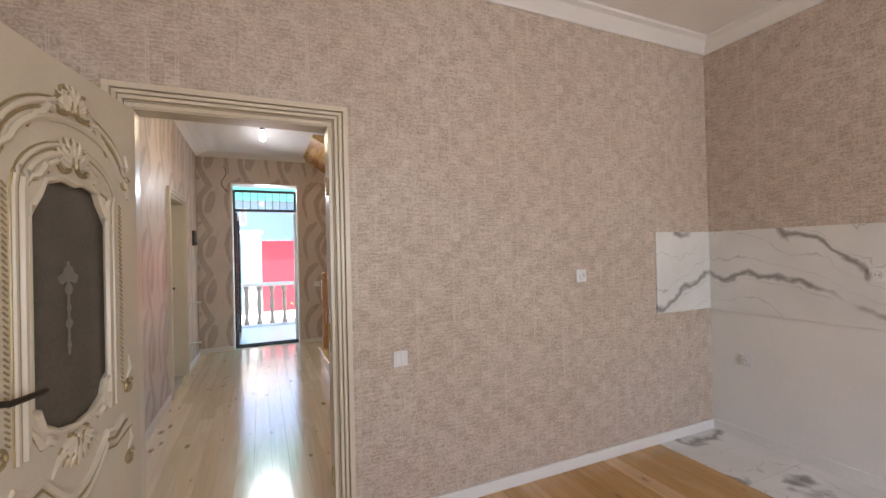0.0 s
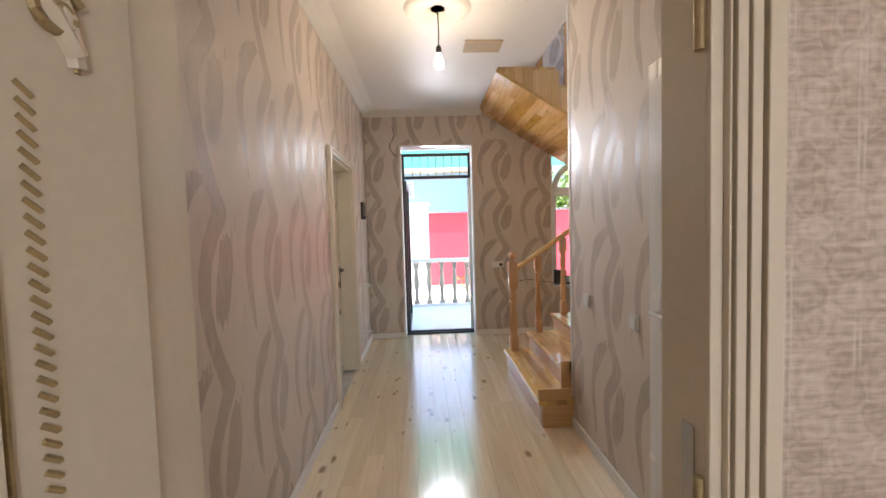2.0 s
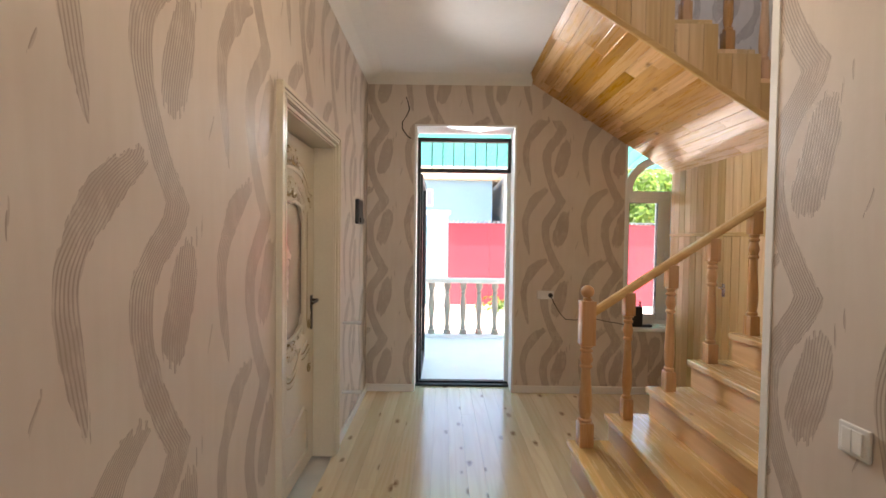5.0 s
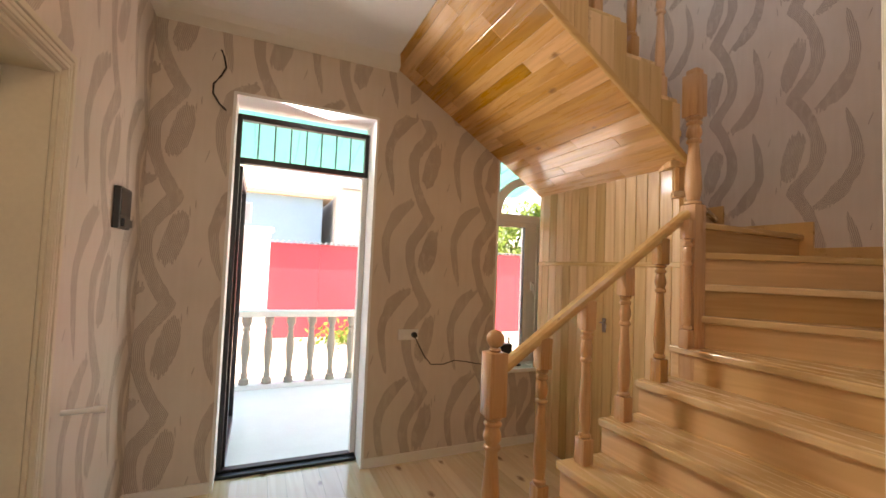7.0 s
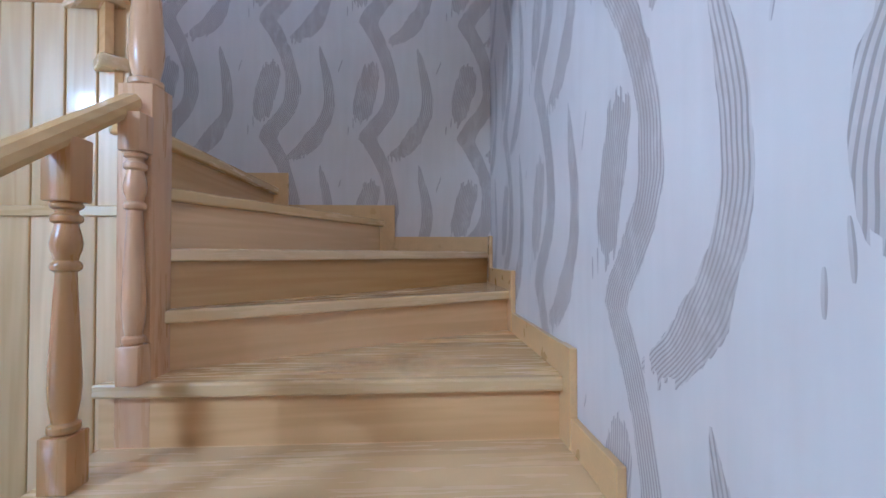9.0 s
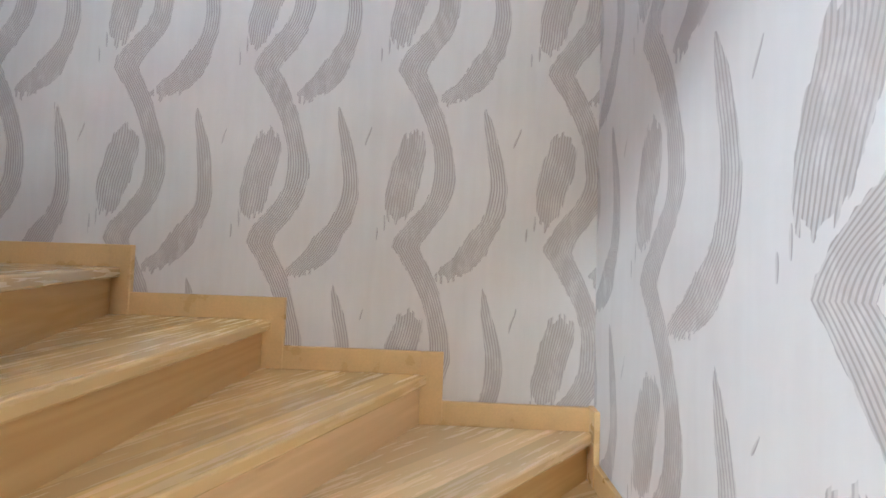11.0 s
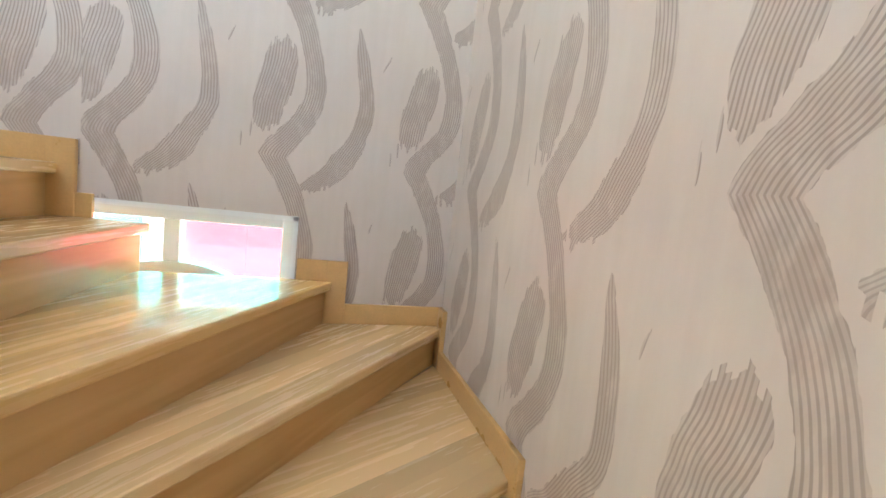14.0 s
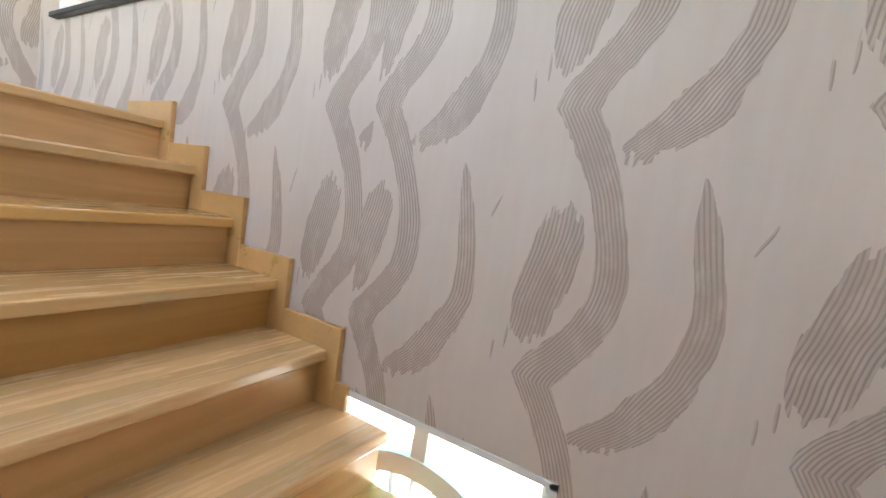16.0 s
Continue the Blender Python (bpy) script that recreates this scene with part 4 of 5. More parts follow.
        # acanthus sprays on the crown, over and under the glass
        for mx, mz, rr, up in ((cx, 1.885, 0.085, 1), (cx, 1.70, 0.10, 1), (cx, 0.845, 0.10, -1)):
            for i in range(9):
                a = math.radians(90 + (i - 4) * 21)
                ln = rr * (0.62 + 0.38 * math.cos((i - 4) * 0.35))
                bend = 0.35 * (i - 4) / 4
                spray = [(mx + ln * q * 1.35 * math.cos(a - bend * q), mz + up * ln * q * math.sin(a - bend * q)) for q in (0.15, 0.5, 0.8, 1.0)]
                tube(bm, lift(spray, 0.002), [0.006, 0.013, 0.010, 0.003], 6)
                tube(gold, lift([(x + 0.007, z) for x, z in spray[1:]], 0.001), [0.006, 0.006, 0.002], 5)
            for fl in (-1, 1):
                tail = [(mx + fl * (rr * 1.1 + q * 0.10), mz - up * (0.02 + 0.075 * q * q) + 0.012 * math.sin(q * 9)) for q in (0.0, 0.25, 0.5, 0.75, 1.0)]
                tube(bm, lift(tail, 0.001), [0.014, 0.016, 0.012, 0.010, 0.004], 6)
                tube(gold, lift([(x, z - 0.012) for x, z in tail], 0.0), 0.004, 5)
        for fl in (-1, 1):
            for mz in (1.70, 0.90, 0.62):
                tube(gold, lift(scroll(cx + fl * 0.315, mz, 0.032, 1.4, 0.6, fl), 0.004), 0.006, 6)
                tube(bm, lift([(cx + fl * 0.315, mz + 0.03), (cx + fl * 0.335, mz + 0.07), (cx + fl * 0.325, mz + 0.12)]), [0.010, 0.009, 0.003], 6)
            # twisted bead strip beside the frame
            z = 0.92
            while z < 1.60:
                tube(gold, lift([(cx + fl * 0.278 - 0.008, z), (cx + fl * 0.278 + 0.008, z + 0.013)]), 0.0035, 4)
                z += 0.017
        rectp = [(0.13, 0.10), (width - 0.13, 0.10), (width - 0.13, 0.36), (width - 0.20, 0.40), (cx, 0.33), (0.20, 0.40), (0.13, 0.36)]
        tube(bm, lift(rectp), 0.012, 6, True)
        part("moulding", bm, M_CREAM, slab, "raised cream carving", True)
        part("gilding", gold, M_GILD, slab, "gold-patinated carved lines", True)
        bm = bmesh.new()
        for x0, x1, z0, z1 in ((-0.007, 0.007, 1.10, 1.40), (-0.05, -0.02, 1.343, 1.355), (0.02, 0.05, 1.343, 1.355)):
            vs = [bm.verts.new((cx + x, side * 0.006, z)) for x, z in ((x0, z0), (x1, z0), (x1, z1), (x0, z1))]
            bm.faces.new(vs if side < 0 else vs[::-1])
        for fx, fz, rr in ((0, 1.36, 0.03), (-0.03, 1.345, 0.018), (0.03, 1.345, 0.018), (0, 1.31, 0.02), (0, 1.25, 0.013), (0, 1.20, 0.018), (0, 1.13, 0.012)):
            vs = [bm.verts.new((cx + fx + rr * math.cos(t * 0.785), side * 0.0065, fz + rr * math.sin(t * 0.785))) for t in range(8)]
            bm.faces.new(vs if side < 0 else vs[::-1])
        part("etching", bm, etch or M_ETCH, slab, "pale etched flower")
        bm = bmesh.new()
        hx = width - 0.055
        box(bm, hx - 0.018, hx + 0.018, min(y, y + side * 0.008), max(y, y + side * 0.008), 0.86, 1.08, bevel=0.003)
        tube(bm, [(hx, y, 1.05), (hx, y + side * 0.045, 1.05), (hx - 0.03, y + side * 0.05, 1.05), (hx - 0.12, y + side * 0.048, 1.045)], 0.009, 8)
        part("handle", bm, M_BRONZE, slab, "dark bronze lever handle on a long plate", True)
    return ob


def fluted_casing(name, label, u0, u1, top, face, axis, inward, width=0.10):
    """A moulded casing round an opening u0..u1 on a wall face; inward = -1 or 1 says which way it stands proud."""
    ob = thing(name, label, "casing", kind="structure")
    steps = [(0.0, 0.012, M_CREAM), (0.2, 0.024, M_CREAM), (0.24, 0.012, M_GILD), (0.30, 0.026, M_CREAM), (0.46, 0.014, M_GILD), (0.52, 0.026, M_CREAM),
             (0.68, 0.014, M_GILD), (0.74, 0.030, M_CREAM), (1.0, 0.030, M_CREAM)]
    mats = {M_CREAM.name: bmesh.new(), M_GILD.name: bmesh.new()}

    def bar(target, a, b, c, dd, proud):
        f0, f1 = sorted((face, face + inward * proud))
        if axis == 1:
            box(target, a, b, f0, f1, c, dd, bevel=0.002)
        else:
            box(target, f0, f1, a, b, c, dd, bevel=0.002)

    for (t0, h, mm), (t1, _, _) in zip(steps, steps[1:]):
        w0, w1 = t0 * width, t1 * width
        bmx = mats[mm.name]
        bar(bmx, u0 - w1, u0 - w0, 0.0, top + w0, h)
        bar(bmx, u1 + w0, u1 + w1, 0.0, top + w0, h)
        bar(bmx, u0 - w1, u1 + w1, top + w0, top + w1, h)
    part("casing_moulding", mats[M_CREAM.name], M_CREAM, ob)
    part("gilded_groove", mats[M_GILD.name], M_GILD, ob, "gold-brown grooves")
    return ob


def jamb(ob, u0, u1, top, f0, f1, axis, th=0.03):
    for a, b, c, dd in ((u0 - th, u0, 0, top), (u1, u1 + th, 0, top), (u0 - th, u1 + th, top, top + th)):
        bm = solid(a, b, f0, f1, c, dd) if axis == 1 else solid(f0, f1, a, b, c, dd)
        part("jamb", bm, M_CREAM, ob)


c1 = fluted_casing("door_casing_kitchen", "cream moulded door casing with gold grooves", -0.335, 0.472, 2.06, KY, 1, -1, 0.098)
jamb(c1, -0.335, 0.472, 2.055, KY - 0.001, KY + 0.112, 1)
bm = bmesh.new()
for hz in (0.3, 1.02, 1.75):
    lathe(bm, [(0.008, 0), (0.008, 0.09)], (0.466, KY + 0.004, hz - 0.04), 10)
part("strike_plate", solid(0.468, 0.4715, KY + 0.02, KY + 0.05, 0.92, 1.14, bevel=0.001), M_CHROME, c1, "metal strike plate")
part("hinge", bm, M_GILD, c1, smooth=True)
door_k = ornate_leaf("door_1", "cream carved kitchen door with gold patina, standing open")
door_k.matrix_world = pose(-0.345, KY - 0.012, 0.012, 0, 0, 180 + 79)
c2 = fluted_casing("door_casing_side", "cream moulded casing of the side room door", 4.80, 5.66, 2.06, WX, 0, 1, 0.085)
jamb(c2, 4.80, 5.66, 2.055, WX - 0.221, WX - 0.001, 0)
door_s = ornate_leaf("door_2", "cream carved side room door with gold patina, closed", width=0.85, pane=M_REFLECT_GLASS, etch=M_PALE_ETCH)
door_s.matrix_world = pose(WX - 0.15, 4.805, 0.012, 0, 0, 90)
wall("wall_side_room", 0, WX - 1.2, WX - 1.1, 4.3, 6.3, 0, 2.6, [], M_LACE_E, "beige wallpaper in the side room")
wall("wall_side_room_south", 1, 4.2, 4.3, WX - 1.2, WX - 0.22, 0, 2.6, [], M_LACE_N, "beige wallpaper in the side room")
wall("wall_side_room_north", 1, 6.3, 6.4, WX - 1.2, WX - 0.22, 0, 2.6, [], M_LACE_N, "beige wallpaper in the side room")
structure("ceiling_side_room", solid(WX - 1.2, WX - 0.22, 4.2, 6.4, 2.6, 2.7), M_CEIL, "white ceiling of the side room")

# white plastic door on the hall's east side
pvc = thing("door_3", "white plastic door with two panels, closed", "door", kind="structure")
bm = bmesh.new()
for y0, y1, z0, z1 in ((2.30, 2.36, 0, 2.14), (3.10, 3.17, 0, 2.14), (2.36, 3.10, 2.07, 2.14)):
    box(bm, CX - 0.035, CX + 0.06, y0, y1, z0, z1, bevel=0.006)
part("frame", bm, M_PVC, pvc)
bm = bmesh.new()
for y0, y1, z0, z1 in ((2.365, 2.47, 0.01, 2.065), (2.99, 3.095, 0.01, 2.065), (2.47, 2.99, 1.96, 2.065), (2.47, 2.99, 0.86, 0.96), (2.47, 2.99, 0.01, 0.13)):
    box(bm, CX - 0.05, CX + 0.03, y0, y1, z0, z1, bevel=0.008)
pvc_leaf = part("leaf", bm, M_PVC, pvc)
bm = bmesh.new()
for z0, z1 in ((0.955, 0.965), (1.955, 1.965), (0.125, 0.135), (0.855, 0.865)):
    box(bm, CX - 0.045, CX - 0.02, 2.465, 2.995, z0, z1)
for y0, y1 in ((2.465, 2.475), (2.985, 2.995)):
    box(bm, CX - 0.045, CX - 0.02, y0, y1, 0.13, 0.86)
    box(bm, CX - 0.045, CX - 0.02, y0, y1, 0.96, 1.96)
part("gasket", bm, M_DARK, pvc_leaf, "black rubber seal")
for z0, z1 in ((0.135, 0.855), (0.965, 1.955)):
    part("panel", solid(CX - 0.02, CX + 0.0, 2.475, 2.985, z0, z1), M_PVC, pvc_leaf)
bm = bmesh.new()
box(bm, CX - 0.058, CX - 0.05, 3.03, 3.06, 1.0, 1.2, bevel=0.003)
tube(bm, [(CX - 0.055, 3.045, 1.08), (CX - 0.10, 3.045, 1.08), (CX - 0.105, 3.0, 1.08), (CX - 0.10, 2.93, 1.075)], 0.009, 8)
part("handle", bm, M_PVC, pvc_leaf, "white lever handle", True)
structure("wall_side_closing", solid(CX + 0.08, CX + 0.12, 2.30, 3.13, 0, 2.10), M_WHITE, "white board behind the plastic door")

# entrance door opening
rev = bmesh.new()
for x0, x1, z0, z1 in ((-0.254, -0.235, 0, 2.545), (0.695, 0.714, 0, 2.545), (-0.254, 0.714, 2.53, 2.549)):
    box(rev, x0, x1, NY - 0.006, NY + 0.284, z0, z1)
structure("door_reveal", rev, M_PLASTER, "white plastered reveal of the entrance")
ent = thing("door_4", "black metal entrance frame with a barred transom, open", "door", kind="structure")
FY = NY + 0.20
bm = bmesh.new()
for x0, x1, z0, z1 in ((-0.235, -0.205, 0, 2.475), (0.665, 0.695, 2.13, 2.475), (-0.205, 0.665, 2.435, 2.475), (-0.205, 0.665, 2.13, 2.17), (-0.235, 0.695, 0.0, 0.035)):
    box(bm, x0, x1, FY, FY + 0.06, z0, z1, bevel=0.004)
part("frame", bm, M_BLACK, ent)
part("threshold", solid(-0.235, 0.695, FY - 0.06, FY, 0.0, 0.02, bevel=0.004), M_BLACK, ent)
part("transom_pane", solid(-0.205, 0.665, FY + 0.025, FY + 0.03, 2.17, 2.435), M_GLASS, ent).visible_shadow = False
part("side_jamb", solid(0.655, 0.695, FY, FY + 0.06, 0.035, 2.13, bevel=0.004), M_PVC, ent, "white side jamb")
bm = bmesh.new()
for y0, y1, z0, z1 in ((FY + 0.06, FY + 0.12, 0.02, 2.12), (FY + 0.89, FY + 0.95, 0.02, 2.12), (FY + 0.12, FY + 0.89, 0.02, 0.10), (FY + 0.12, FY + 0.89, 2.04, 2.12)):
    box(bm, -0.235, -0.185, y0, y1, z0, z1, bevel=0.005)
leafb = part("open_leaf", bm, M_BLACK, ent, "black metal glazed leaf folded back outside")
part("leaf_pane", solid(-0.213, -0.207, FY + 0.115, FY + 0.895, 0.095, 2.045), M_GLASS, leafb).visible_shadow = False
bm = bmesh.new()
for i in range(1, 8):
    tube(bm, [(-0.205 + i * 0.109, FY + 0.04, 2.17), (-0.205 + i * 0.109, FY + 0.04, 2.435)], 0.005, 6)
part("transom_bars", bm, M_BLACK, ent, "thin black upright bars")

# stair window
SILL, WY = WIN[2], NY + 0.17
rev = bmesh.new()
for x0, x1, z0, z1 in ((1.750, 1.769, SILL, 2.56), (2.705, 2.724, SILL, 2.56), (1.750, 2.724, 2.545, 2.564)):
    box(rev, x0, x1, NY - 0.005, NY + 0.283, z0, z1)
structure("window_reveal", rev, M_PLASTER, "white plastered window reveal")
win = thing("window_1", "white plastic window with an arched light above two sashes", "window", kind="structure")
part("window_sill", solid(1.74, 2.73, NY - 0.05, NY + 0.17, SILL - 0.03, SILL + 0.004, bevel=0.006), M_PVC, win)
x0, x1, z1, TR = 1.769, 2.705, 2.545, 1.93
xm = (x0 + x1) / 2
bm = bmesh.new()
for a, b, c, dd in ((x0, x0 + 0.05, SILL, z1), (x1 - 0.05, x1, SILL, z1), (x0 + 0.05, x1 - 0.05, SILL, SILL + 0.05), (x0 + 0.05, x1 - 0.05, z1 - 0.05, z1),
                    (x0 + 0.05, x1 - 0.05, TR - 0.035, TR + 0.035), (xm - 0.045, xm + 0.045, SILL + 0.05, TR - 0.035), (xm - 0.03, xm + 0.03, TR + 0.395, z1 - 0.05)):
    box(bm, a, b, WY, WY + 0.06, c, dd, bevel=0.004)
part("window_frame", bm, M_PVC, win)
bm = bmesh.new()
R1, R0 = 0.415, 0.34
po, pi = arch_points(xm, TR + 0.03, R1, R1 * 0.88, 0, math.pi, 24), arch_points(xm, TR + 0.03, R0, R0 * 0.86, 0, math.pi, 24)
a = [[bm.verts.new((x, yy, z)) for x, z in ring] for ring in (po, pi) for yy in (WY - 0.004, WY + 0.064)]
for i in range(24):
    bm.faces.new((a[0][i], a[0][i + 1], a[2][i + 1], a[2][i]))
    bm.faces.new((a[1][i + 1], a[1][i], a[3][i], a[3][i + 1]))
    bm.faces.new((a[0][i + 1], a[0][i], a[1][i], a[1][i + 1]))
    bm.faces.new((a[2][i], a[2][i + 1], a[3][i + 1], a[3][i]))
part("arch", bm, M_PVC, win, "white arched glazing bar", True)
for sx0, sx1 in ((x0 + 0.05, xm - 0.045), (xm + 0.045, x1 - 0.05)):
    bm = bmesh.new()
    zs0, zs1 = SILL + 0.05, TR - 0.035
    for a, b, c, dd in ((sx0, sx0 + 0.045, zs0, zs1), (sx1 - 0.045, sx1, zs0, zs1), (sx0 + 0.045, sx1 - 0.045, zs0, zs0 + 0.045), (sx0 + 0.045, sx1 - 0.045, zs1 - 0.045, zs1)):
        box(bm, a, b, WY - 0.012, WY + 0.05, c, dd, bevel=0.005)
    sash = part("sash", bm, M_PVC, win)
    g = part("pane", solid(sx0 + 0.04, sx1 - 0.04, WY + 0.02, WY + 0.026, zs0 + 0.04, zs1 - 0.04), M_GLASS, sash)
    g.visible_shadow = False
    bm = bmesh.new()
    for a, b, c, dd in ((sx0 + 0.045, sx0 + 0.049, zs0 + 0.045, zs1 - 0.045), (sx1 - 0.049, sx1 - 0.045, zs0 + 0.045, zs1 - 0.045),
                        (sx0 + 0.045, sx1 - 0.045, zs0 + 0.045, zs0 + 0.049), (sx0 + 0.045, sx1 - 0.045, zs1 - 0.049, zs1 - 0.045)):
        box(bm, a, b, WY - 0.008, WY + 0.02, c, dd)
    part("gasket", bm, M_DARK, sash, "thin black rubber seal")
g = part("pane", solid(x0 + 0.05, x1 - 0.05, WY + 0.02, WY + 0.026, TR + 0.035, z1 - 0.05), M_GLASS, win)
g.visible_shadow = False
bm = bmesh.new()
box(bm, xm - 0.012, xm + 0.012, WY - 0.02, WY - 0.002, 1.28, 1.36, bevel=0.003)
tube(bm, [(xm, WY - 0.01, 1.34), (xm, WY - 0.04, 1.34), (xm, WY - 0.045, 1.25)], 0.008, 8)
part("window_handle", bm, M_PVC, win, smooth=True)

for i, (a0, a1, b0, b1) in enumerate((UPW1, UPW2)):
    w2 = thing("window_%d" % (i + 2), "dark-framed upper window with a dark sill", "window", kind="structure")
    bm = bmesh.new()
    for q in ((a0, a0 + 0.06, b0, b1), (a1 - 0.06, a1, b0, b1), (a0 + 0.06, a1 - 0.06, b0, b0 + 0.06), (a0 + 0.06, a1 - 0.06, b1 - 0.06, b1), ((a0 + a1) / 2 - 0.03, (a0 + a1) / 2 + 0.03, b0 + 0.06, b1 - 0.06)):
        box(bm, q[0], q[1], NY + 0.12, NY + 0.18, q[2], q[3], bevel=0.004)
    part("window_frame", bm, M_PVC, w2)
    part("window_sill", solid(a0 - 0.02, a1 + 0.02, NY - 0.04, NY + 0.12, b0 - 0.03, b0 - 0.002, bevel=0.004), M_BLACK, w2, "dark sill")
    g = part("pane", solid(a0 + 0.05, a1 - 0.05, NY + 0.145, NY + 0.15, b0 + 0.05, b1 - 0.05), M_GLASS, w2)
    g.visible_shadow = False

# ---- kitchen ----
spl = thing("splashback", "white marble splashback slabs with grey veins", "splashback", kind="structure")
part("slab", solid(2.765, EX - 0.012, KY - 0.012, KY, 0.93, 1.52, bevel=0.001), M_MARBLE, spl)
for y0 in (1.955 - 1.25, 1.955 - 2.5, 1.955 - 3.75):
    part("slab", solid(EX - 0.012, EX, y0 + 0.001, y0 + 1.249 - (0.0 if y0 < 0 else 0.0), 0.915, 1.52, bevel=0.001), M_MARBLE, spl)


def plate(name, label, at, facing, kind):
    """A square wall plate: switch (rocker), socket or blank. facing: the wall's normal axis and sign."""
    ob = thing(name, label, "switch" if kind == "switch" else "socket", kind="")
    bm = bmesh.new()
    box(bm, -0.041, 0.041, -0.010, 0, -0.041, 0.041, bevel=0.004)
    pl = part("plate", bm, M_PVC, ob)
    if kind == "switch":
        part("rocker", solid(-0.028, 0.028, -0.015, -0.010, -0.030, 0.030, bevel=0.003), M_PVC, pl)
        part("seam", solid(-0.0006, 0.0006, -0.0153, -0.010, -0.029, 0.029), M_SHEET, pl)
    else:
        bm = bmesh.new()
        lathe(bm, [(0.024, 0), (0.024, 0.006), (0.020, 0.007), (0.018, 0.003)], seg=18)
        bmesh.ops.transform(bm, matrix=Matrix.Translation((0, -0.010, 0)) @ Matrix.Rotation(math.pi / 2, 4, "X"), verts=bm.verts)
        part("well", bm, M_PVC, pl, smooth=True)
        bm = bmesh.new()
        for dx in (-0.009, 0.009):
            lathe(bm, [(0.003, 0), (0.003, 0.002)], (dx, 0, 0), 8)
        bmesh.ops.transform(bm, matrix=Matrix.Translation((0, -0.0165, 0)) @ Matrix.Rotation(math.pi / 2, 4, "X"), verts=bm.verts)
        part("hole", bm, M_DARK, pl)
    ob.matrix_world = Matrix.Translation(at) @ Matrix.Rotation(radians(facing), 4, "Z")
    return ob


plate("light_switch", "white two-way light switch on beige wallpaper", (0.825, KY - 0.001, 0.85), 0, "switch")
plate("wall_socket", "small white wall socket on beige wallpaper", (2.073, KY - 0.001, 1.236), 0, "socket")
plate("wall_socket", "white wall socket on plain plaster", (EX + 0.001, 1.705, 0.578), -90, "socket")
plate("wall_socket", "white wall socket on the marble splashback", (EX - 0.014, 0.979, 1.225), -90, "socket")
plate("light_switch", "white light switch on wavy wallpaper near the stairs", (CX - 0.001, 3.965, 0.965), -90, "switch")
plate("light_switch", "white light switch on wavy wallpaper by the plastic door", (CX - 0.001, 3.365, 0.962), -90, "switch")

# ---- hall things ----
intercom = thing("intercom", "black wall intercom panel on the hall wall", "intercom")
part("case", solid(WX, WX + 0.03, 6.33, 6.52, 1.585, 1.79, bevel=0.005), M_DARK, intercom)
part("screen", solid(WX + 0.03, WX + 0.032, 6.345, 6.505, 1.65, 1.775), M_BLACK, intercom)
part("speaker_ledge", solid(WX + 0.03, WX + 0.045, 6.36, 6.50, 1.595, 1.635, bevel=0.003), M_DARK, intercom)
for z in (0.845, 0.335):
    pp = thing("pipe_stub", "white plastic heating pipe stub sticking out of the wall", "pipe", group="heating pipe stubs")
    bm = bmesh.new()
    tube(bm, [(WX - 0.01, 5.93, z), (WX + 0.10, 5.93, z + 0.003)], 0.011, 10)
    part("tube", bm, M_PVC, pp, smooth=True)
    bm = bmesh.new()
    tube(bm, [(WX + 0.10, 5.93, z + 0.003), (WX + 0.14, 5.93, z + 0.003)], 0.015, 10)
    part("cap", bm, M_PVC, pp, smooth=True)

lamp = thing("pendant_bulb", "bare lit bulb hanging on a short cord from a plaster rosette", "pendant lamp")
BX, BY = 0.19, 4.3
bm = bmesh.new()
tube(bm, [(BX, BY, CEIL - 0.02), (BX + 0.003, BY, CEIL - 0.12), (BX, BY, 2.70)], 0.004, 6)
part("cord", bm, M_CORD, lamp)
bm = bmesh.new()
lathe(bm, [(0.016, 0), (0.019, 0.005), (0.019, 0.045), (0.010, 0.055)], (BX, BY, 2.665), 14)
part("lamp_holder", bm, M_DARK, lamp, smooth=True)
bm = bmesh.new()
lathe(bm, [(0.006, -0.108), (0.022, -0.10), (0.031, -0.08), (0.033, -0.065), (0.028, -0.04), (0.018, -0.015), (0.014, 0.0)], (BX, BY, 2.668), 16)
bo = part("bulb", bm, M_BULB, lamp, "glowing glass bulb", True)
bo.visible_shadow = False
bm = bmesh.new()
lathe(bm, [(0.05, 0), (0.09, -0.006), (0.12, -0.02), (0.15, -0.016), (0.17, -0.026), (0.20, -0.02), (0.225, -0.012), (0.235, 0.0)], (BX, BY, CEIL), 40)
ros = part("rosette", bm, M_CEIL, None, smooth=True)
tagged(ros, "round white plaster ceiling rosette", "ceiling rosette")
pan = tagged(part("ceiling_patch", solid(0.43, 0.74, 4.78, 5.0, CEIL - 0.012, CEIL, bevel=0.002), M_OSB, None), "unpainted beige board set in the ceiling", "access panel")

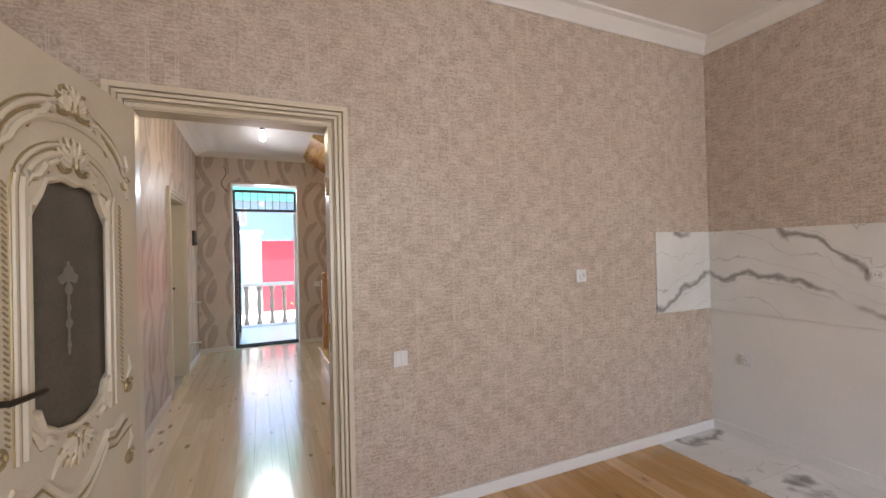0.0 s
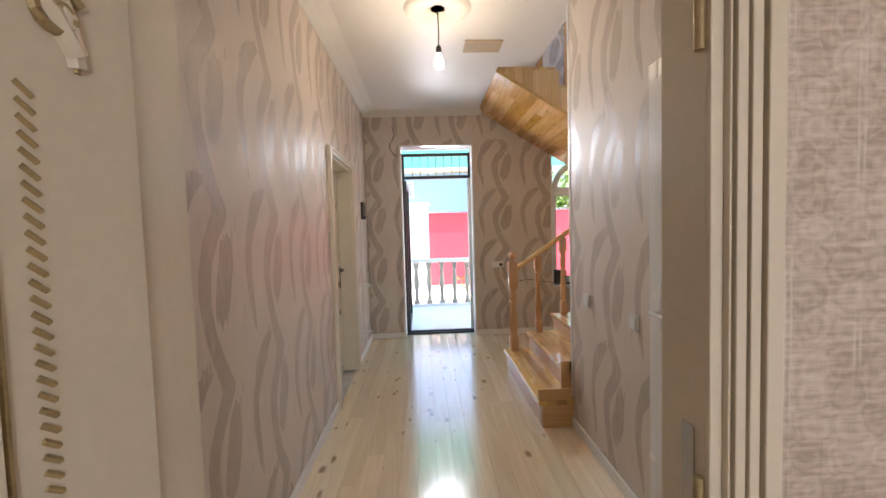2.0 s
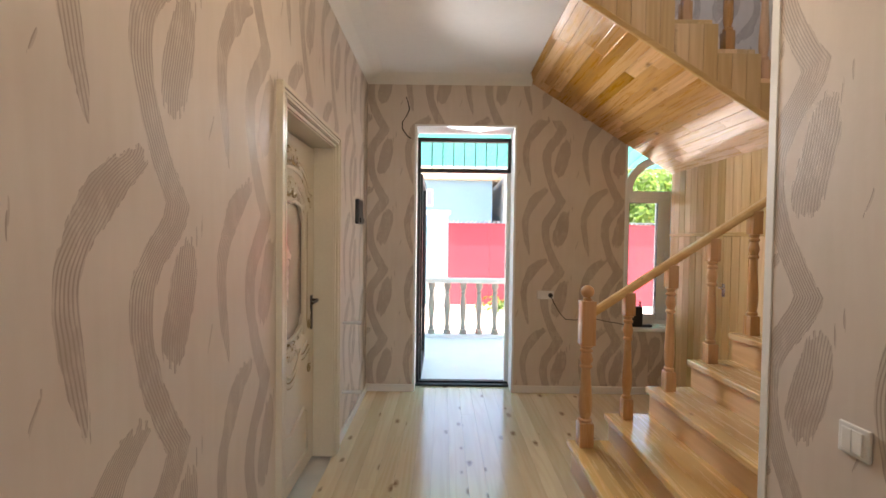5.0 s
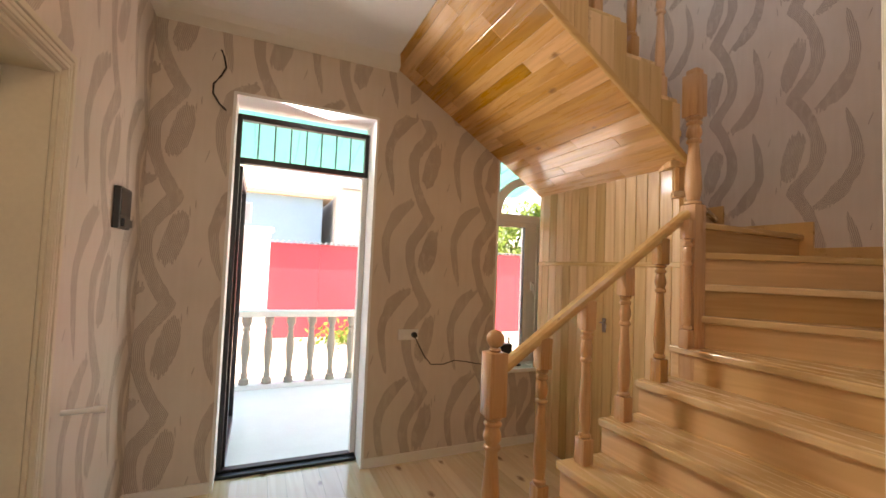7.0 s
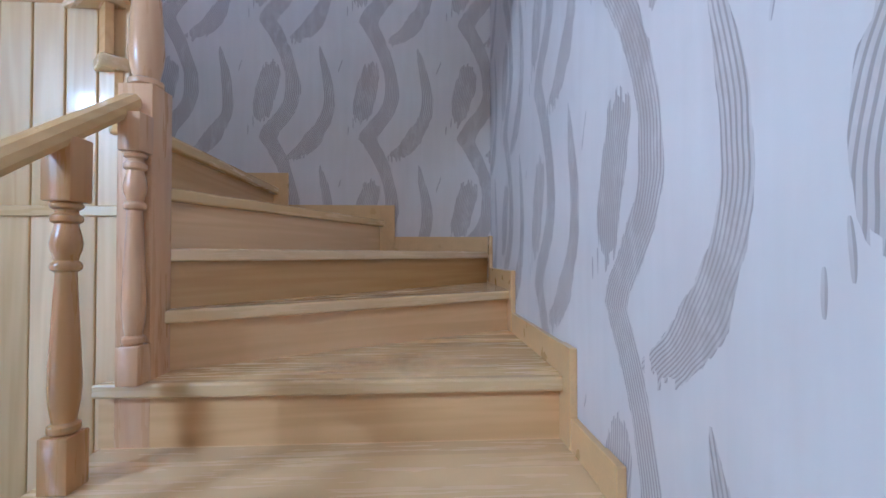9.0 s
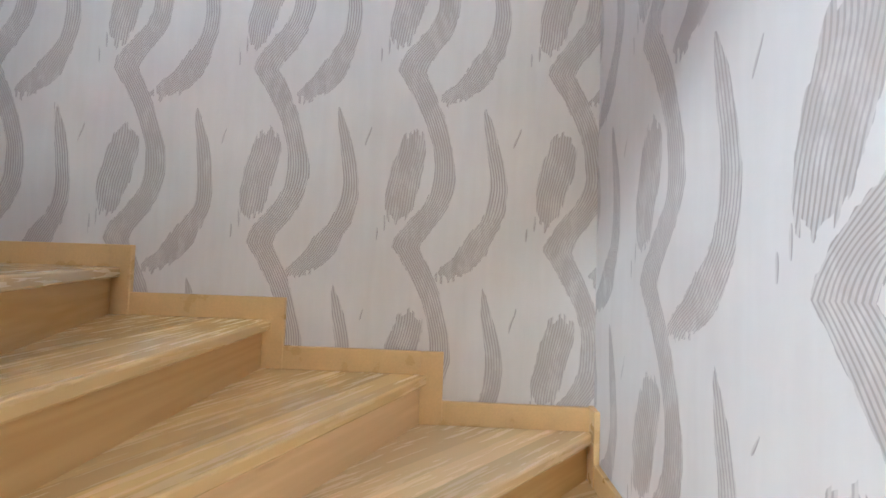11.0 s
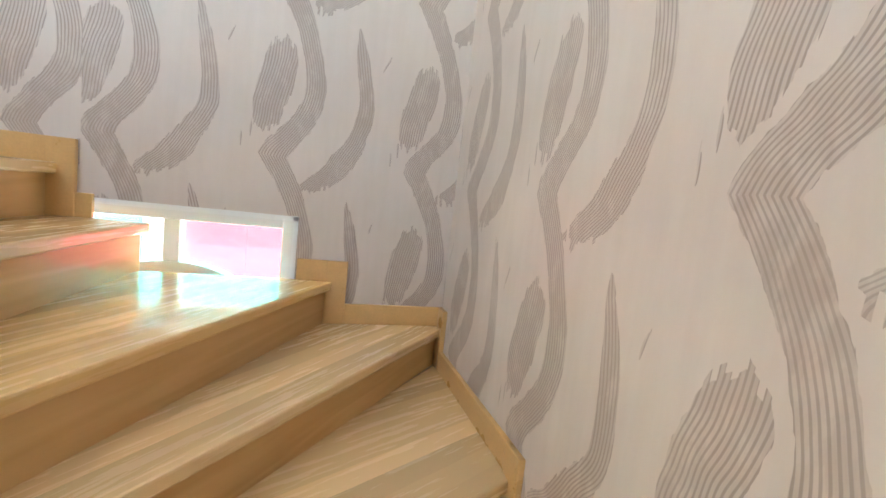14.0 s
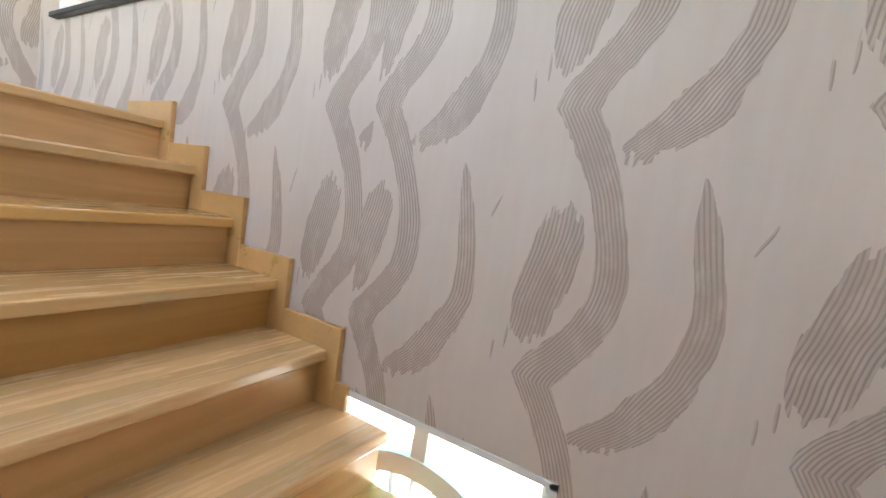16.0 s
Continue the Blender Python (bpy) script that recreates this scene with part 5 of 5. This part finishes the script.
sock = thing("double_socket", "white double wall socket with a black plug and cord", "socket")
part("plate", solid(0.93, 1.09, NY - 0.012, NY, 0.905, 0.985, bevel=0.004), M_PVC, sock)
bm = bmesh.new()
lathe(bm, [(0.019, 0), (0.021, 0.01), (0.021, 0.035), (0.012, 0.042)], seg=14)
bmesh.ops.transform(bm, matrix=Matrix.Translation((1.05, NY - 0.012, 0.945)) @ Matrix.Rotation(math.pi / 2, 4, "X"), verts=bm.verts)
part("plug", bm, M_DARK, sock, "black plug", True)
bm = bmesh.new()
pts = [(1.05, NY - 0.05, 0.93), (1.09, NY - 0.045, 0.86), (1.14, NY - 0.03, 0.78), (1.20, NY - 0.02, 0.715), (1.30, NY - 0.02, 0.71), (1.40, NY - 0.02, 0.735),
       (1.50, NY - 0.02, 0.72), (1.60, NY - 0.03, 0.70), (1.70, NY - 0.06, 0.69), (1.80, NY - 0.03, 0.66), (1.86, NY + 0.03, 0.67)]
tube(bm, pts, 0.004, 6)
part("cord", bm, M_CORD, sock, "dark cord drooping along the wall")
dev = thing("router", "black box device standing on the window sill", "device")
part("case", solid(1.80, 1.95, NY + 0.0, NY + 0.10, SILL + 0.004, SILL + 0.20, bevel=0.012), M_DARK, dev)
part("antenna", solid(1.93, 1.945, NY + 0.04, NY + 0.05, SILL + 0.19, SILL + 0.25, bevel=0.002), M_DARK, dev)
part("foot", solid(1.90, 2.05, NY + 0.02, NY + 0.08, SILL + 0.004, SILL + 0.02, bevel=0.003), M_DARK, dev)
wire = tagged(new("loose_wire"), "loose dark wire hanging from the wall above the entrance", "wire")
bm = bmesh.new()
tube(bm, [(-0.340, NY, 2.80), (-0.320, NY - 0.02, 2.75), (-0.305, NY - 0.025, 2.68), (-0.330, NY - 0.03, 2.62), (-0.370, NY - 0.03, 2.56), (-0.370, NY - 0.03, 2.50), (-0.330, NY - 0.02, 2.44), (-0.290, NY - 0.01, 2.41)], 0.006, 6)
part("strand", bm, M_CORD, wire)

# ---- outdoors ----
structure("ground", solid(-300, 300, -300, 600, -0.75, -0.45), M_GROUND, "pale dusty ground reaching the horizon")
structure("porch", solid(-1.6, 3.8, NY + 0.28, 9.45, -0.45, -0.03, bevel=0.01), M_PORCH, "white tiled porch in front of the entrance")
balu = thing("balustrade", "cast concrete balustrade along the porch edge", "balustrade")
part("base_rail", solid(-1.6, 1.36, 9.16, 9.30, -0.03, 0.02, bevel=0.006), M_PORCH, balu)
part("top_rail", solid(-1.6, 1.36, 9.14, 9.32, 0.80, 0.87, bevel=0.012), M_CONCRETE, balu)
prof = [(0.055, 0), (0.055, 0.06), (0.035, 0.08), (0.04, 0.11), (0.03, 0.13), (0.032, 0.22), (0.05, 0.40), (0.045, 0.50), (0.03, 0.60), (0.042, 0.63), (0.032, 0.66), (0.05, 0.70), (0.055, 0.72), (0.055, 0.78)]
bm = bmesh.new()
lathe(bm, prof, (0, 0, 0), 12)
bme = finish("baluster", bm, M_BAL, True)
for i in range(12):
    o = new("baluster", bme)
    o.parent = balu
    o.location = (-1.50 + 0.242 * i + 0.15, 9.23, 0.02)
can = thing("porch_canopy", "mint polycarbonate porch canopy on thin teal ribs", "canopy")
bm = bmesh.new()
vs = [bm.verts.new(p) for p in ((-1.5, NY + 0.3, 3.05), (3.6, NY + 0.3, 3.05), (3.6, 9.4, 2.60), (-1.5, 9.4, 2.60))]
f = bm.faces.new(vs)
r = bmesh.ops.extrude_face_region(bm, geom=[f])
bmesh.ops.translate(bm, verts=[v for v in r["geom"] if isinstance(v, bmesh.types.BMVert)], vec=(0, 0, 0.008))
part("sheet", bm, M_MINT, can)
for i in range(24):
    xx = -1.45 + i * 0.215
    bm = bmesh.new()
    tube(bm, [(xx, NY + 0.3, 3.035), (xx, 9.4, 2.585)], 0.007, 5)
    part("rib", bm, M_TEAL, can)
fence = thing("red_fence", "red painted sheet fence with a corrugated top", "fence")
for i in range(12):
    xx = 0.17 + i * 1.2
    part("sheet", solid(xx, xx + 1.195, 15.0, 15.05, -0.45, 1.93), M_RED, fence)
    bm = bmesh.new()
    rows = [[bm.verts.new((xx + j * 0.0149, yy, 1.955 + 0.03 * math.sin(j * 0.7) + h)) for j in range(81)] for yy, h in ((14.9, 0), (15.25, 0.03), (15.25, 0.02), (14.9, -0.01))]
    for ra, rb in zip(rows, rows[1:]):
        for j in range(80):
            bm.faces.new((ra[j], ra[j + 1], rb[j + 1], rb[j]))
    part("coping", bm, M_SHEET, fence)
for i in range(5):
    part("sheet", solid(-3.25 - i * 1.2, -2.06 - i * 1.2, 14.6, 14.65, -0.45, 1.75), M_RED, fence)
gate = thing("metal_gate", "pale teal painted metal gate beside a white pillar", "gate")
gate_leaf = part("gate_leaf", solid(-2.03, -0.44, 14.72, 14.76, -0.40, 1.82, bevel=0.006), M_TEAL, gate)
for gx in (-1.98, -1.2, -0.52):
    part("stile", solid(gx - 0.03, gx + 0.03, 14.69, 14.72, -0.38, 1.80, bevel=0.004), M_TEAL, gate_leaf)
for gz in (-0.34, 0.72, 1.76):
    part("cross_rail", solid(-1.95, -0.55, 14.695, 14.72, gz - 0.03, gz + 0.03, bevel=0.004), M_TEAL, gate_leaf)
part("gate_handle", solid(-0.62, -0.58, 14.64, 14.69, 0.55, 0.75, bevel=0.008), M_BLACK, gate_leaf)
pil = thing("gate_pillar", "white rendered gate pillar with a capstone", "pillar")
part("shaft", solid(-0.42, 0.15, 14.5, 15.0, -0.45, 2.15, bevel=0.01), M_CONCRETE, pil)
part("capstone", solid(-0.50, 0.22, 14.42, 15.08, 2.15, 2.25, bevel=0.02), M_CONCRETE, pil)
bld = thing("neighbour_house", "pale blue rendered house behind the fence", "house")
part("wall", solid(-6, 2.25, 22, 30, -0.45, 4.15), M_BLUEBLDG, bld)
bm = bmesh.new()
eave = [bm.verts.new(p) for p in ((-6.3, 21.6, 4.15), (2.6, 21.6, 4.15), (2.6, 30.4, 4.15), (-6.3, 30.4, 4.15))]
lift = [bm.verts.new((v.co.x, v.co.y, 4.3)) for v in eave]
ridge = [bm.verts.new((-3.6, 26, 6.1)), bm.verts.new((-0.2, 26, 6.1))]
bm.faces.new(eave[::-1])
for i in range(4):
    bm.faces.new((eave[i], eave[(i + 1) % 4], lift[(i + 1) % 4], lift[i]))
bm.faces.new((lift[0], lift[1], ridge[1], ridge[0]))
bm.faces.new((lift[1], lift[2], ridge[1]))
bm.faces.new((lift[2], lift[3], ridge[0], ridge[1]))
bm.faces.new((lift[3], lift[0], ridge[0]))
part("roof", bm, M_OSB, bld, "tan hipped roof")
for xx, ww in ((-4.2, 0.7), (-0.62, 0.32)):
    wn2 = part("window", solid(xx - ww / 2, xx + ww / 2, 21.97, 22.0, 2.95, 3.75, bevel=0.01), M_PVC, bld)
    part("pane", solid(xx - ww / 2 + 0.05, xx + ww / 2 - 0.05, 21.95, 21.97, 3.0, 3.70), M_SHEET, wn2)
bld2 = thing("neighbour_house", "white rendered house beyond the fence", "house")
part("wall", solid(2.75, 10, 21.4, 28, -0.45, 4.6), M_CONCRETE, bld2)
wn3 = part("window", solid(3.0, 3.7, 21.36, 21.4, 2.6, 3.7, bevel=0.01), M_PVC, bld2)
for px0 in (3.05, 3.38):
    part("pane", solid(px0, px0 + 0.27, 21.34, 21.36, 2.66, 3.64), M_SHEET, wn3)
part("roof", solid(2.95, 10.2, 21.2, 28.2, 4.6, 4.8, bevel=0.02), M_SHEET, bld2)


def tree(at, height, spread, seed):
    rg = random.Random(seed)
    ob = thing("tree", "leafy green tree beyond the fence", "tree", at, group="trees beyond the fence")
    bm = bmesh.new()
    tube(bm, [(0, 0, 0), (0.05, 0.02, height * 0.3), (-0.04, 0.05, height * 0.62)], [0.16, 0.12, 0.05], 8)
    for i in range(6):
        a = rg.uniform(0, 6.28)
        tube(bm, [(0, 0, height * (0.3 + 0.05 * i)), (math.cos(a) * spread * 0.6, math.sin(a) * spread * 0.6, height * (0.5 + 0.06 * i))], [0.06, 0.02], 6)
    part("trunk", bm, M_CORD, ob)
    bm = bmesh.new()
    blobs = [(rg.gauss(0, spread * 0.45), rg.gauss(0, spread * 0.45), height * rg.uniform(0.42, 0.95)) for _ in range(26)]
    for i in range(4200):
        c = Vector(rg.choice(blobs)) + Vector((rg.gauss(0, 0.28), rg.gauss(0, 0.28), rg.gauss(0, 0.22))) * spread * 0.6
        n = Vector((rg.gauss(0, 1), rg.gauss(0, 1), rg.gauss(0.6, 1))).normalized()
        s = n.orthogonal().normalized() * rg.uniform(0.06, 0.13)
        q = n.cross(s) * 0.6
        bm.faces.new([bm.verts.new(c + d) for d in (-s, q, s, -q)])
    part("crown", bm, M_LEAF, ob)
    return ob


tree((6.9, 17.5, -0.45), 4.2, 1.7, 1)
tree((9.2, 18.0, -0.45), 4.8, 1.9, 2)
tree((11.6, 17.5, -0.45), 4.4, 1.8, 3)
bush = tagged(new("bush"), "low green bush at the foot of the red fence", "bush")
rg = random.Random(9)
bm = bmesh.new()
for i in range(260):
    c = Vector((1.9 + rg.gauss(0, 0.35), 14.2 + rg.gauss(0, 0.3), -0.45 + abs(rg.gauss(0, 0.2))))
    n = Vector((rg.gauss(0, 1), rg.gauss(0, 1), rg.gauss(0.6, 1))).normalized()
    s = n.orthogonal().normalized() * rg.uniform(0.05, 0.1)
    q = n.cross(s) * 0.5
    bm.faces.new([bm.verts.new(c + d) for d in (-s, q, s, -q)])
part("foliage", bm, M_BUSH, bush)

# ---- floor boards ----


def boards(parent, x0, x1, y0, y1, wide, material, seed, first_cut=None):
    rg = random.Random(seed)
    x = x0
    while x < x1 - 0.01:
        xe = min(x + wide, x1)
        cuts = [y0]
        while cuts[-1] < y1:
            cuts.append(min(y1, cuts[-1] + rg.uniform(1.6, 3.2)))
        if len(cuts) > 2 and cuts[-1] - cuts[-2] < 0.5:
            cuts.pop(-2)
        for a, b in zip(cuts, cuts[1:]):
            part("plank", solid(x + 0.0003, xe - 0.0003, a + 0.0003, b - 0.0003, -0.022, 0.0, bevel=0.0006), material, parent)
        x = xe


fl = thing("floor_hall", "light varnished pine boards with knots", "floor", kind="structure")
boards(fl, WX, CX, KY + 0.02, NY + 0.20, 0.1119, M_FLOOR, 3)
boards(fl, CX, 2.19, SY, NY, 0.112, M_FLOOR, 4)
fk = thing("floor_kitchen", "warm varnished pine boards in the kitchen", "floor", kind="structure")
boards(fk, -1.6, 2.745, -3.2, KY + 0.02, 0.112, M_KFLOOR, 6)
ft = thing("floor_tiles", "white marble floor tiles with grey veins by the wall", "floor", kind="structure")
for i in range(9):
    y1 = KY - i * 0.6
    part("tile", solid(2.747, EX + 0.002, max(-3.2, y1 - 0.598), y1, -0.022, 0.001, bevel=0.0015), M_MARBLE, ft)
    if y1 - 0.6 < -3.2:
        break
